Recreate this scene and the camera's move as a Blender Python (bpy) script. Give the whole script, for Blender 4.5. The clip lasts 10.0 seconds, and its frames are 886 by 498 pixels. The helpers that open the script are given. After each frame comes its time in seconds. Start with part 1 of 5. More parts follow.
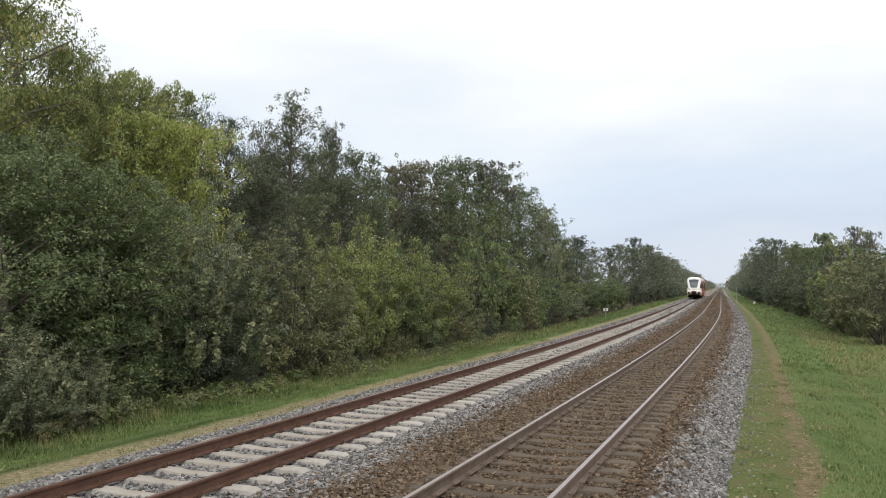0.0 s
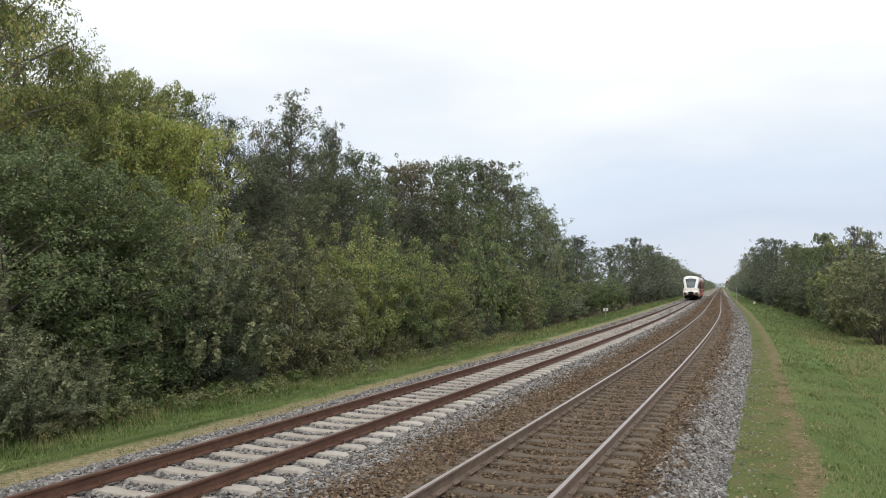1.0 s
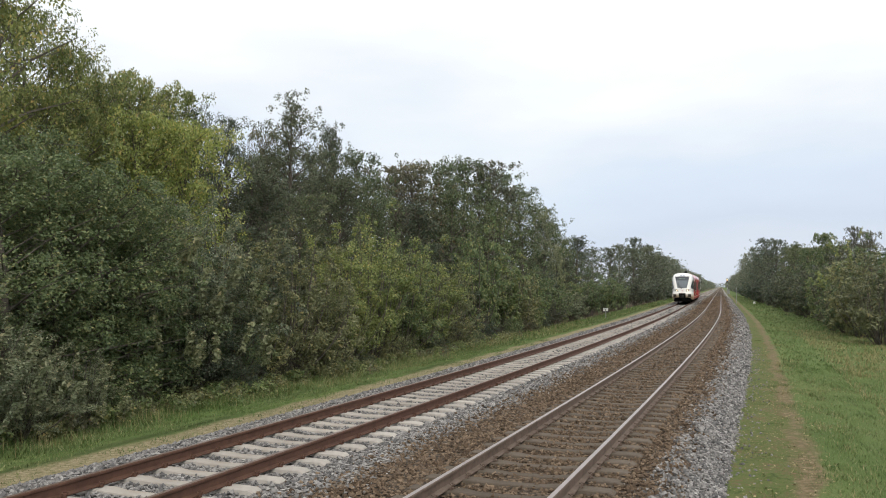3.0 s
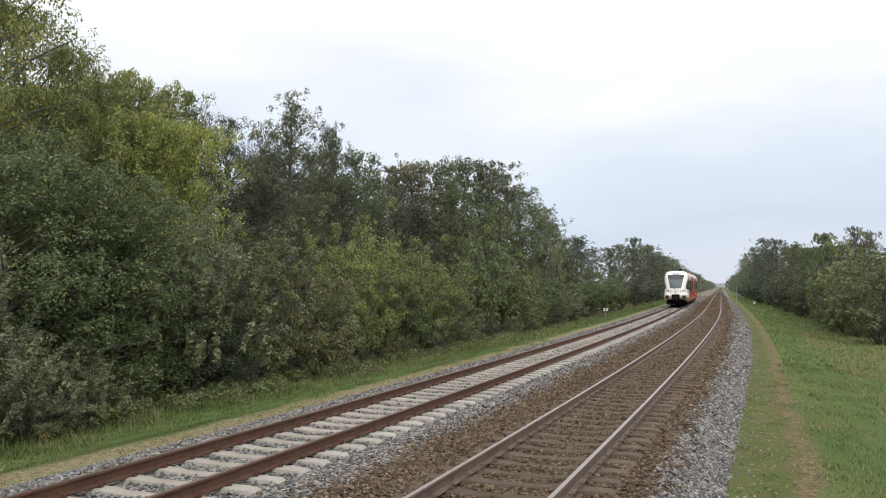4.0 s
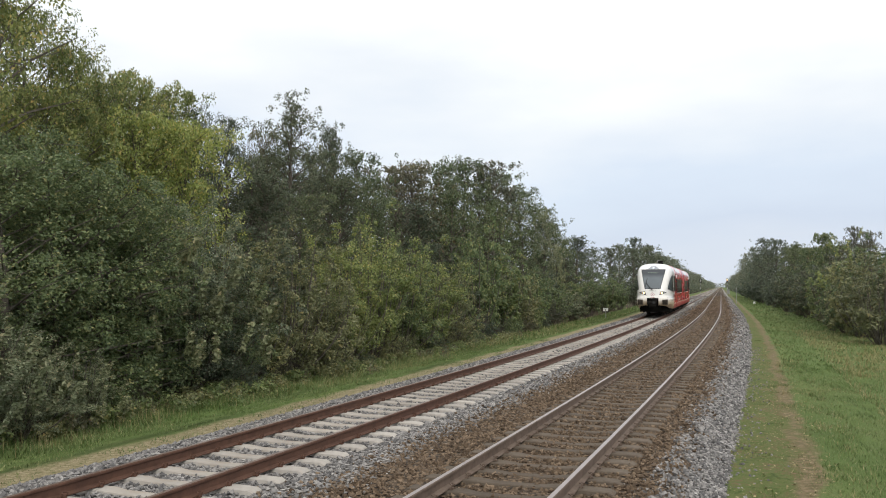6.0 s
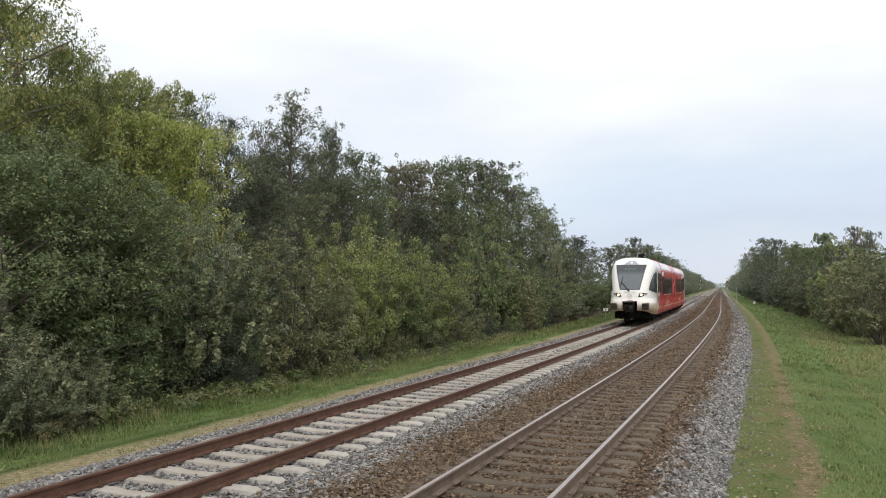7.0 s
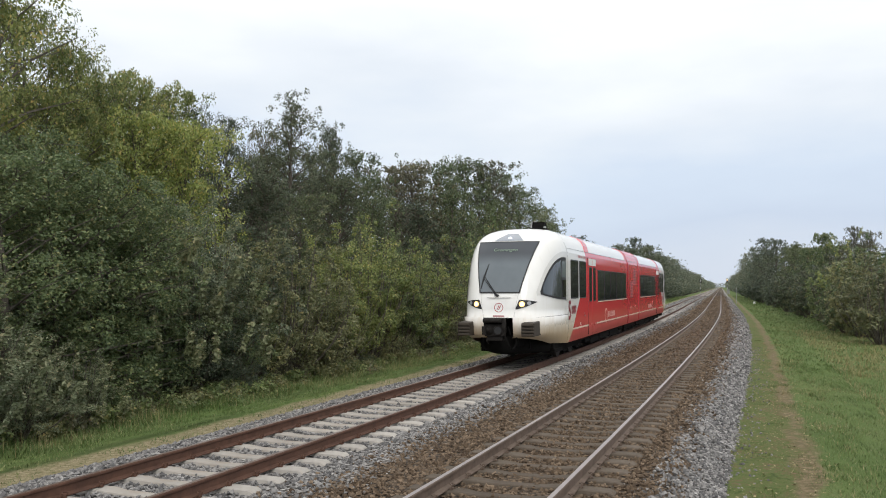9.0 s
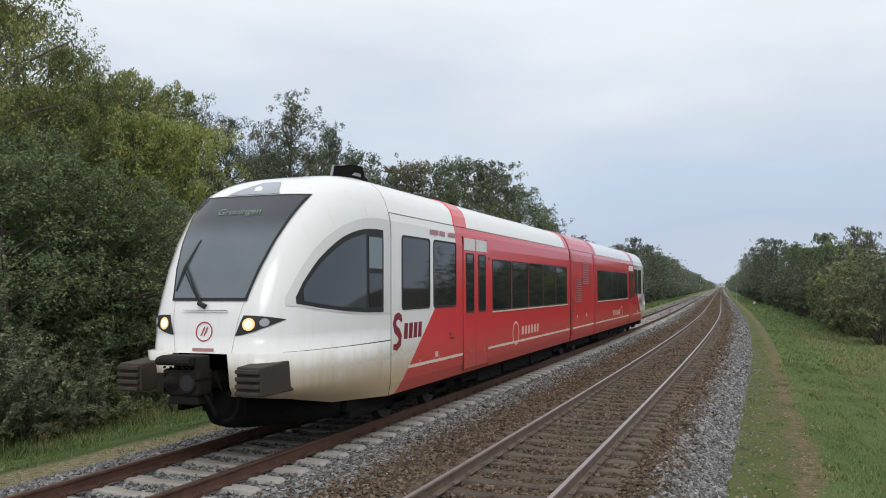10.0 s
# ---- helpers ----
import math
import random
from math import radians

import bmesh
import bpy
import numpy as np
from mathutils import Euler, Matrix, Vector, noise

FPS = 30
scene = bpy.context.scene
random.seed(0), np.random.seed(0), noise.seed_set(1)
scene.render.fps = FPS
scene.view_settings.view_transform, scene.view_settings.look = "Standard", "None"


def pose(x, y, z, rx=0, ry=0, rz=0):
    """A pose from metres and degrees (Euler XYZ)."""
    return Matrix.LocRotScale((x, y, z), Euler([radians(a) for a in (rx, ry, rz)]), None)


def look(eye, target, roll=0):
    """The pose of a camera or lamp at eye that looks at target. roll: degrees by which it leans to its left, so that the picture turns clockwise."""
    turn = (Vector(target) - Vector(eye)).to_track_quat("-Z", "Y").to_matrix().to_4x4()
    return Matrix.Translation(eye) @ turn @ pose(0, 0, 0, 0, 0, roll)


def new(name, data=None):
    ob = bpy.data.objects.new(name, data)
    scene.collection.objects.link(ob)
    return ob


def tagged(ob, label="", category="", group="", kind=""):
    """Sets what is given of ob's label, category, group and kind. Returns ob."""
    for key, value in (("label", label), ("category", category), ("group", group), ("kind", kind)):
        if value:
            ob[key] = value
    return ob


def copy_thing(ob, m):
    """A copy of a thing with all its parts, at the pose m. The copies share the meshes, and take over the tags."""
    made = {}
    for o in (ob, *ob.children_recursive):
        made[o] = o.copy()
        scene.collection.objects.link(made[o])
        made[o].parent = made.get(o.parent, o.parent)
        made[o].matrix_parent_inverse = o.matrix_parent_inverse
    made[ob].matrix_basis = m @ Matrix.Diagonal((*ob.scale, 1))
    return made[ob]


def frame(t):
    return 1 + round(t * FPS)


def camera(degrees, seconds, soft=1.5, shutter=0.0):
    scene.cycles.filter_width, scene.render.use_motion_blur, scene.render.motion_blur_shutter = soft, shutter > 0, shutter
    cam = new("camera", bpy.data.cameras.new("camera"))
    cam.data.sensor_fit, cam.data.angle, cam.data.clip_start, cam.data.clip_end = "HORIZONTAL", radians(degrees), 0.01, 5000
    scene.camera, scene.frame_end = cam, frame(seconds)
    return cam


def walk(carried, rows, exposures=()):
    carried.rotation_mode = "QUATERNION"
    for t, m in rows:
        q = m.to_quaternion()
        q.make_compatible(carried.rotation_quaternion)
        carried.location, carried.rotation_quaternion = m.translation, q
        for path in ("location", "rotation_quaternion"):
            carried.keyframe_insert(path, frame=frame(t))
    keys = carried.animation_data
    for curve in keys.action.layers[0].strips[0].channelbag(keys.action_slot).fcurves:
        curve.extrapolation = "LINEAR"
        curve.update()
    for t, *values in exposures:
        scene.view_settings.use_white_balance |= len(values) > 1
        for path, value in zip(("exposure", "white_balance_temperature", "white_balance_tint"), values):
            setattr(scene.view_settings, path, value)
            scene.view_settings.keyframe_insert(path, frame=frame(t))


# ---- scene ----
# ---------------------------------------------------------------- camera
HEIGHT = 2.335
cam = camera(56.29, 10.0, soft=1.0)
EYE = look((0, 0, HEIGHT), (-31.76, 94.71, HEIGHT + 4.631), -0.176)
walk(cam, [(0.0, EYE), (10.0, EYE)],
     exposures=[(0.0, 0.0, 6600, 10), (8.0, 0.0, 6600, 10), (9.0, -0.07, 6450, 10), (9.5, -0.14, 6330, 10), (10.0, -0.33, 6190, 10)])

# ---------------------------------------------------------------- world and sun
SUN_AZIMUTH, SUN_HEIGHT = radians(155), radians(36)


def build_world():
    world = bpy.data.worlds.new("overcast_sky")
    scene.world = world
    world.use_nodes = True
    nt = world.node_tree
    n, l = nt.nodes, nt.links
    n.clear()
    out = n.new("ShaderNodeOutputWorld")
    back = n.new("ShaderNodeBackground")
    sky = n.new("ShaderNodeTexSky")
    sky.sky_type, sky.sun_disc = "NISHITA", False
    sky.sun_elevation, sky.sun_rotation = SUN_HEIGHT, SUN_AZIMUTH
    dim = n.new("ShaderNodeVectorMath")
    dim.operation = "SCALE"
    dim.inputs["Scale"].default_value = 0.09
    l.new(sky.outputs["Color"], dim.inputs[0])
    tc = n.new("ShaderNodeTexCoord")
    mp = n.new("ShaderNodeMapping")
    mp.inputs["Scale"].default_value = (1.0, 1.0, 3.2)
    l.new(tc.outputs["Generated"], mp.inputs["Vector"])
    clouds = n.new("ShaderNodeTexNoise")
    clouds.inputs["Scale"].default_value = 2.1
    clouds.inputs["Detail"].default_value = 5
    clouds.inputs["Roughness"].default_value = 0.5
    l.new(mp.outputs["Vector"], clouds.inputs["Vector"])
    sep = n.new("ShaderNodeSeparateXYZ")
    l.new(tc.outputs["Generated"], sep.inputs["Vector"])
    # height above the horizon plus the cloud pattern picks the tone of the cloud deck
    add = n.new("ShaderNodeMath")
    add.operation = "MULTIPLY_ADD"
    add.inputs[1].default_value = 0.34
    l.new(clouds.outputs["Fac"], add.inputs[0])
    l.new(sep.outputs["Z"], add.inputs[2])
    ramp = n.new("ShaderNodeValToRGB")
    e = ramp.color_ramp.elements
    e[0].position, e[0].color = 0.10, (0.81, 0.865, 0.96, 1)
    e[1].position, e[1].color = 0.56, (1.38, 1.38, 1.36, 1)
    for pos, col in ((0.21, (0.68, 0.77, 0.925, 1)), (0.30, (0.76, 0.86, 1.0, 1)), (0.38, (0.945, 1.0, 1.06, 1))):
        k = e.new(pos)
        k.color = col
    l.new(add.outputs[0], ramp.inputs["Fac"])
    mix = n.new("ShaderNodeMix")
    mix.data_type = "RGBA"
    mix.inputs["Factor"].default_value = 0.9
    l.new(dim.outputs[0], mix.inputs["A"])
    l.new(ramp.outputs["Color"], mix.inputs["B"])
    l.new(mix.outputs["Result"], back.inputs["Color"])
    back.inputs["Strength"].default_value = 1.0
    l.new(back.outputs[0], out.inputs["Surface"])


build_world()
sun = new("sun", bpy.data.lights.new("sun", "SUN"))
sun.data.energy, sun.data.angle, sun.data.color = 1.3, radians(25), (1.0, 0.97, 0.92)
sun.matrix_world = look((math.sin(SUN_AZIMUTH) * 60, math.cos(SUN_AZIMUTH) * 60, 60 * math.tan(SUN_HEIGHT)), (0, 0, 0))

# ---------------------------------------------------------------- materials


def rgb(c):
    return (c[0], c[1], c[2], 1)


class Nodes:
    """A material and short ways to add nodes to it."""

    def __init__(self, name):
        self.mat = bpy.data.materials.new(name)
        self.mat.use_nodes = True
        self.n, self.l = self.mat.node_tree.nodes, self.mat.node_tree.links
        self.bsdf = self.n["Principled BSDF"]
        self.out = self.n["Material Output"]
        self.tc = self.n.new("ShaderNodeTexCoord")

    def link(self, a, b):
        self.l.new(a, b)

    def noise(self, scale, detail=4, rough=0.55, coord="Object", stretch=None):
        t = self.n.new("ShaderNodeTexNoise")
        t.inputs["Scale"].default_value, t.inputs["Detail"].default_value = scale, detail
        t.inputs["Roughness"].default_value = rough
        src = self.tc.outputs[coord]
        if stretch:
            m = self.n.new("ShaderNodeMapping")
            m.inputs["Scale"].default_value = stretch
            self.link(src, m.inputs["Vector"])
            src = m.outputs["Vector"]
        self.link(src, t.inputs["Vector"])
        return t.outputs["Fac"]

    def ramp(self, fac, stops):
        r = self.n.new("ShaderNodeValToRGB")
        e = r.color_ramp.elements
        e[0].position, e[0].color = stops[0][0], rgb(stops[0][1])
        e[1].position, e[1].color = stops[-1][0], rgb(stops[-1][1])
        for p, c in stops[1:-1]:
            e.new(p).color = rgb(c)
        self.link(fac, r.inputs["Fac"])
        return r.outputs["Color"]

    def mix(self, fac, a, b, blend="MIX"):
        m = self.n.new("ShaderNodeMix")
        m.data_type, m.blend_type = "RGBA", blend
        for sock, v in (("Factor", fac), ("A", a), ("B", b)):
            if isinstance(v, (int, float)):
                m.inputs[sock].default_value = v
            elif isinstance(v, tuple):
                m.inputs[sock].default_value = rgb(v)
            else:
                self.link(v, m.inputs[sock])
        return m.outputs["Result"]

    def math(self, op, a, b=0.0, clamp=False):
        m = self.n.new("ShaderNodeMath")
        m.operation, m.use_clamp = op, clamp
        for i, v in enumerate((a, b)):
            if isinstance(v, (int, float)):
                m.inputs[i].default_value = v
            else:
                self.link(v, m.inputs[i])
        return m.outputs[0]

    def step(self, v, lo, hi):
        m = self.n.new("ShaderNodeMapRange")
        m.interpolation_type = "SMOOTHSTEP"
        self.link(v, m.inputs["Value"])
        m.inputs["From Min"].default_value, m.inputs["From Max"].default_value = lo, hi
        return m.outputs["Result"]

    def island(self):
        return self.n.new("ShaderNodeNewGeometry").outputs["Random Per Island"]

    def object_random(self):
        return self.n.new("ShaderNodeObjectInfo").outputs["Random"]

    def bump(self, fac, strength, distance):
        b = self.n.new("ShaderNodeBump")
        b.inputs["Strength"].default_value, b.inputs["Distance"].default_value = strength, distance
        self.link(fac, b.inputs["Height"])
        self.link(b.outputs["Normal"], self.bsdf.inputs["Normal"])

    def done(self, color=None, rough=0.8, metal=0.0, spec=0.5):
        if color is not None:
            if isinstance(color, tuple):
                self.bsdf.inputs["Base Color"].default_value = rgb(color)
            else:
                self.link(color, self.bsdf.inputs["Base Color"])
        if isinstance(rough, (int, float)):
            self.bsdf.inputs["Roughness"].default_value = rough
        else:
            self.link(rough, self.bsdf.inputs["Roughness"])
        self.bsdf.inputs["Metallic"].default_value = metal
        self.bsdf.inputs["Specular IOR Level"].default_value = spec
        return self.mat


def leaf_material(name, dark, mid, light, odd, thin=0.38):
    """Leaves: each leaf its own tone, whole boughs lighter or darker, some light shining through."""
    k = Nodes(name)
    tone = k.ramp(k.island(), [(0.0, dark), (0.45, mid), (0.86, light), (0.97, odd)])
    bough = k.ramp(k.noise(0.55, 3), [(0.3, (0.66, 0.70, 0.64)), (0.7, (1.28, 1.22, 1.1))])
    tree = k.ramp(k.object_random(), [(0.0, (0.82, 0.85, 0.88)), (1.0, (1.16, 1.1, 1.0))])
    col = k.mix(1.0, k.mix(1.0, tone, bough, "MULTIPLY"), tree, "MULTIPLY")
    k.done(col, 0.45, 0, 0.45)
    tr = k.n.new("ShaderNodeBsdfTranslucent")
    k.link(col, tr.inputs["Color"])
    ms = k.n.new("ShaderNodeMixShader")
    ms.inputs[0].default_value = thin
    k.link(k.bsdf.outputs[0], ms.inputs[1])
    k.link(tr.outputs[0], ms.inputs[2])
    k.link(ms.outputs[0], k.out.inputs["Surface"])
    return k.mat


LEAF = {
    "olive": leaf_material("leaf_olive", (0.110, 0.148, 0.052), (0.193, 0.244, 0.086), (0.302, 0.330, 0.131), (0.403, 0.330, 0.131)),
    "green": leaf_material("leaf_green", (0.062, 0.090, 0.050), (0.102, 0.140, 0.074), (0.152, 0.190, 0.104), (0.205, 0.200, 0.112)),
    "dark": leaf_material("leaf_dark", (0.055, 0.078, 0.055), (0.092, 0.122, 0.082), (0.142, 0.170, 0.112), (0.175, 0.152, 0.112)),
    "willow": leaf_material("leaf_willow", (0.113, 0.146, 0.095), (0.195, 0.238, 0.162), (0.324, 0.369, 0.282), (0.421, 0.376, 0.257)),
    "brown": leaf_material("leaf_autumn_brown", (0.072, 0.078, 0.058), (0.113, 0.122, 0.083), (0.158, 0.164, 0.112), (0.205, 0.150, 0.102)),
    # the two greyest sets paint distance haze into far leaves; poplars wear dusky too
    "dusky": leaf_material("leaf_dusky_and_hazy", (0.068, 0.090, 0.065), (0.102, 0.128, 0.092), (0.145, 0.173, 0.124), (0.165, 0.168, 0.119)),
    "grey": leaf_material("leaf_haze_grey", (0.116, 0.144, 0.112), (0.155, 0.191, 0.146), (0.204, 0.237, 0.185), (0.223, 0.227, 0.168)),
    "lime": leaf_material("leaf_lime", (0.150, 0.205, 0.062), (0.258, 0.325, 0.098), (0.365, 0.410, 0.150), (0.50, 0.43, 0.16)),
    "hazel": leaf_material("leaf_hazel", (0.082, 0.130, 0.066), (0.150, 0.208, 0.100), (0.236, 0.292, 0.140), (0.325, 0.315, 0.150)),
    "elder": leaf_material("leaf_elder", (0.105, 0.124, 0.066), (0.172, 0.192, 0.104), (0.255, 0.270, 0.158), (0.315, 0.275, 0.135)),
    "sallow": leaf_material("leaf_sallow", (0.076, 0.114, 0.058), (0.132, 0.184, 0.090), (0.212, 0.270, 0.138), (0.310, 0.305, 0.150)),
    "spring": leaf_material("leaf_light_green", (0.112, 0.158, 0.060), (0.192, 0.248, 0.094), (0.285, 0.335, 0.142), (0.390, 0.365, 0.145)),
    "pale": leaf_material("leaf_pale_willow", (0.135, 0.165, 0.095), (0.215, 0.252, 0.155), (0.320, 0.355, 0.250), (0.39, 0.37, 0.26)),
}


def bark():
    k = Nodes("bark")
    c = k.ramp(k.noise(14, 5, 0.6, stretch=(1, 1, 0.25)), [(0.3, (0.05, 0.042, 0.034)), (0.7, (0.15, 0.13, 0.105))])
    k.bump(k.noise(30, 4, 0.6, stretch=(1, 1, 0.2)), 0.6, 0.01)
    return k.done(c, 0.9)


def grass_blade():
    k = Nodes("grass_blades")
    c = k.ramp(k.island(), [(0.0, (0.068, 0.105, 0.034)), (0.5, (0.112, 0.158, 0.054)), (0.9, (0.172, 0.205, 0.08)), (1.0, (0.31, 0.28, 0.16))])
    patch = k.ramp(k.noise(0.45, 5), [(0.32, (0.72, 0.86, 0.6)), (0.5, (0.95, 0.98, 0.9)), (0.68, (1.35, 1.16, 1.2))])
    return k.done(k.mix(1.0, c, patch, "MULTIPLY"), 0.6, 0, 0.25)


def dry_blade():
    k = Nodes("dry_grass")
    c = k.ramp(k.island(), [(0.0, (0.16, 0.15, 0.06)), (0.5, (0.27, 0.23, 0.11)), (1.0, (0.4, 0.33, 0.19))])
    return k.done(c, 0.75, 0, 0.2)


def ground_material():
    """Grass, worn path, sandy verge and leaf litter; the UV map holds metres across and along the railway."""
    k = Nodes("ground_soil_and_grass")
    uv = k.tc.outputs["UV"]
    sep = k.n.new("ShaderNodeSeparateXYZ")
    k.link(uv, sep.inputs[0])
    wob = k.math("MULTIPLY", k.math("SUBTRACT", k.noise(0.9, 5), 0.5), 0.8)
    u = k.math("ADD", sep.outputs[0], wob)
    grain = k.noise(26, 6, 0.7)
    patch = k.noise(0.8, 5, 0.6)
    grass = k.ramp(k.math("ADD", k.math("MULTIPLY", grain, 0.5), k.math("MULTIPLY", patch, 0.5)),
                   [(0.3, (0.062, 0.098, 0.028)), (0.5, (0.10, 0.148, 0.044)), (0.7, (0.165, 0.185, 0.075))])
    worn = k.ramp(k.math("ADD", k.math("MULTIPLY", k.noise(9, 6, 0.8), 0.6), k.math("MULTIPLY", k.noise(1.3, 7, 0.7), 0.4)),
                  [(0.40, (0.05, 0.075, 0.02)), (0.48, (0.105, 0.135, 0.042)), (0.54, (0.12, 0.12, 0.05)), (0.58, (0.15, 0.105, 0.056)), (0.63, (0.20, 0.145, 0.088)), (0.70, (0.31, 0.25, 0.17))])
    sand = k.ramp(k.noise(9, 6, 0.7), [(0.35, (0.12, 0.125, 0.05)), (0.5, (0.25, 0.21, 0.125)), (0.68, (0.38, 0.32, 0.21))])
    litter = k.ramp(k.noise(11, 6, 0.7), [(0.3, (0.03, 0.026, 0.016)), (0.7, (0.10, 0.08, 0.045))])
    rut = k.ramp(k.noise(7, 6, 0.7), [(0.35, (0.105, 0.098, 0.045)), (0.55, (0.19, 0.145, 0.085)), (0.7, (0.30, 0.23, 0.15))])
    col = k.mix(k.step(u, 3.85, 3.5), grass, worn)
    near_rut = k.math("MULTIPLY", k.step(u, 3.3, 3.5), k.step(u, 3.85, 3.65))
    col = k.mix(k.math("MULTIPLY", near_rut, k.step(patch, 0.24, 0.5)), col, rut)
    left = k.mix(k.step(u, -8.3, -7.9), grass, sand)
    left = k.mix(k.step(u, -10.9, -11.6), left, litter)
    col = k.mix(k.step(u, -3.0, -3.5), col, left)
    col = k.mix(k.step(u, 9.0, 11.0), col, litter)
    k.bump(k.math("ADD", grain, k.noise(5, 4)), 0.8, 0.04)
    return k.done(col, 0.95, 0, 0.15)


def stone_material(name, a, b, c):
    k = Nodes(name)
    col = k.ramp(k.island(), [(0.0, a), (0.5, b), (1.0, c)])
    col = k.mix(1.0, col, k.ramp(k.noise(18, 4), [(0.3, (0.8, 0.8, 0.8)), (0.7, (1.15, 1.13, 1.1))]), "MULTIPLY")
    k.bump(k.noise(60, 3), 0.3, 0.005)
    return k.done(col, 0.9, 0, 0.25)


STONE_GREY = stone_material("ballast_grey", (0.085, 0.084, 0.086), (0.18, 0.176, 0.176), (0.33, 0.32, 0.31))
STONE_BROWN = stone_material("ballast_rust_brown", (0.06, 0.042, 0.029), (0.122, 0.087, 0.058), (0.21, 0.156, 0.11))


def single_stone():
    k = Nodes("ballast_stone")
    col = k.ramp(k.object_random(), [(0.0, (0.10, 0.098, 0.10)), (0.5, (0.19, 0.185, 0.185)), (1.0, (0.34, 0.33, 0.32))])
    col = k.mix(1.0, col, k.ramp(k.noise(1.5, 4), [(0.3, (0.8, 0.8, 0.8)), (0.7, (1.15, 1.13, 1.1))]), "MULTIPLY")
    return k.done(col, 0.9, 0, 0.25)


STONE_SINGLE = single_stone()


def bed_material():
    """Ballast seen as a mass: cells of stone with dark gaps, grey or stained with brake dust by its place across the line."""
    k = Nodes("ballast_bed")
    sep = k.n.new("ShaderNodeSeparateXYZ")
    k.link(k.tc.outputs["UV"], sep.inputs[0])
    v = k.n.new("ShaderNodeTexVoronoi")
    v.inputs["Scale"].default_value = 17
    k.link(k.tc.outputs["Object"], v.inputs["Vector"])
    s2 = k.n.new("ShaderNodeSeparateColor")
    k.link(v.outputs["Color"], s2.inputs[0])
    grey = k.ramp(s2.outputs[0], [(0.0, (0.19, 0.182, 0.176)), (0.5, (0.31, 0.297, 0.287)), (1.0, (0.46, 0.44, 0.42))])
    brown = k.ramp(s2.outputs[1], [(0.0, (0.062, 0.044, 0.03)), (0.5, (0.115, 0.083, 0.056)), (1.0, (0.19, 0.142, 0.1))])
    u = k.math("ADD", sep.outputs[0], k.math("MULTIPLY", k.math("SUBTRACT", k.noise(0.9, 5), 0.5), 1.4))
    stain = k.math("MULTIPLY", k.step(u, -2.75, -1.95), k.step(u, 1.95, 1.6))
    col = k.mix(stain, grey, brown)
    gap = k.step(v.outputs["Distance"], 0.85, 0.45)
    col = k.mix(k.math("SUBTRACT", 1.0, gap), col, (0.04, 0.035, 0.03))
    k.bump(gap, 1.0, 0.035)
    return k.done(col, 0.95, 0, 0.2)


def concrete(name, a, b, stain):
    k = Nodes(name)
    c = k.ramp(k.noise(5, 6, 0.65), [(0.3, a), (0.7, b)])
    c = k.mix(k.math("MULTIPLY", k.step(k.noise(2.5, 5), 0.45, 0.7), 0.6), c, stain)
    tone = k.ramp(k.object_random(), [(0.0, (0.86, 0.86, 0.86)), (1.0, (1.1, 1.1, 1.1))])
    k.bump(k.noise(40, 4), 0.4, 0.006)
    return k.done(k.mix(1.0, c, tone, "MULTIPLY"), 0.9, 0, 0.25)


def rusty(name, a, b):
    k = Nodes(name)
    c = k.ramp(k.noise(6, 6, 0.7), [(0.3, a), (0.7, b)])
    k.bump(k.noise(50, 4), 0.3, 0.003)
    return k.done(c, 0.75, 0.15, 0.3)


def steel_top(name, c, rough):
    k = Nodes(name)
    col = k.mix(k.noise(3, 4, stretch=(6, 1, 1)), tuple(x * 0.75 for x in c), tuple(x * 1.15 for x in c))
    return k.done(col, rough, 0.75, 0.5)


def plain(name, c, rough=0.6, metal=0.0, vary=0.12, scale=6.0, spec=0.4):
    k = Nodes(name)
    col = k.mix(k.noise(scale, 5), tuple(x * (1 - vary) for x in c), tuple(x * (1 + vary) for x in c))
    return k.done(col, rough, metal, spec)


def train_paint(name, c, dirt, low, high):
    """Gloss paint with a film of road dirt that thickens toward the sill and runs in streaks."""
    k = Nodes(name)
    sep = k.n.new("ShaderNodeSeparateXYZ")
    k.link(k.tc.outputs["Object"], sep.inputs[0])
    streak = k.noise(2.2, 6, 0.6, stretch=(2.5, 2.5, 0.25))
    spread = k.math("MULTIPLY", k.math("SUBTRACT", streak, 0.5), 0.7)
    film = k.math("MULTIPLY", k.step(k.math("ADD", sep.outputs[2], spread), high, low), 0.9)
    film = k.math("ADD", film, k.math("MULTIPLY", k.step(streak, 0.5, 0.8), 0.12))
    col = k.mix(film, c, dirt)
    rough = k.math("ADD", k.math("MULTIPLY", film, 0.3), 0.13)
    k.bump(k.noise(1.2, 2), 0.03, 0.02)
    return k.done(col, rough, 0.0, 0.4)


def glass_dark(name, c, rough=0.04):
    k = Nodes(name)
    k.bump(k.noise(0.8, 2), 0.04, 0.02)
    return k.done(c, rough, 0.0, 0.6)


def glowing(name, c, strength):
    k = Nodes(name)
    k.bsdf.inputs["Emission Color"].default_value = rgb(c)
    k.bsdf.inputs["Emission Strength"].default_value = strength
    return k.done(c, 0.3)


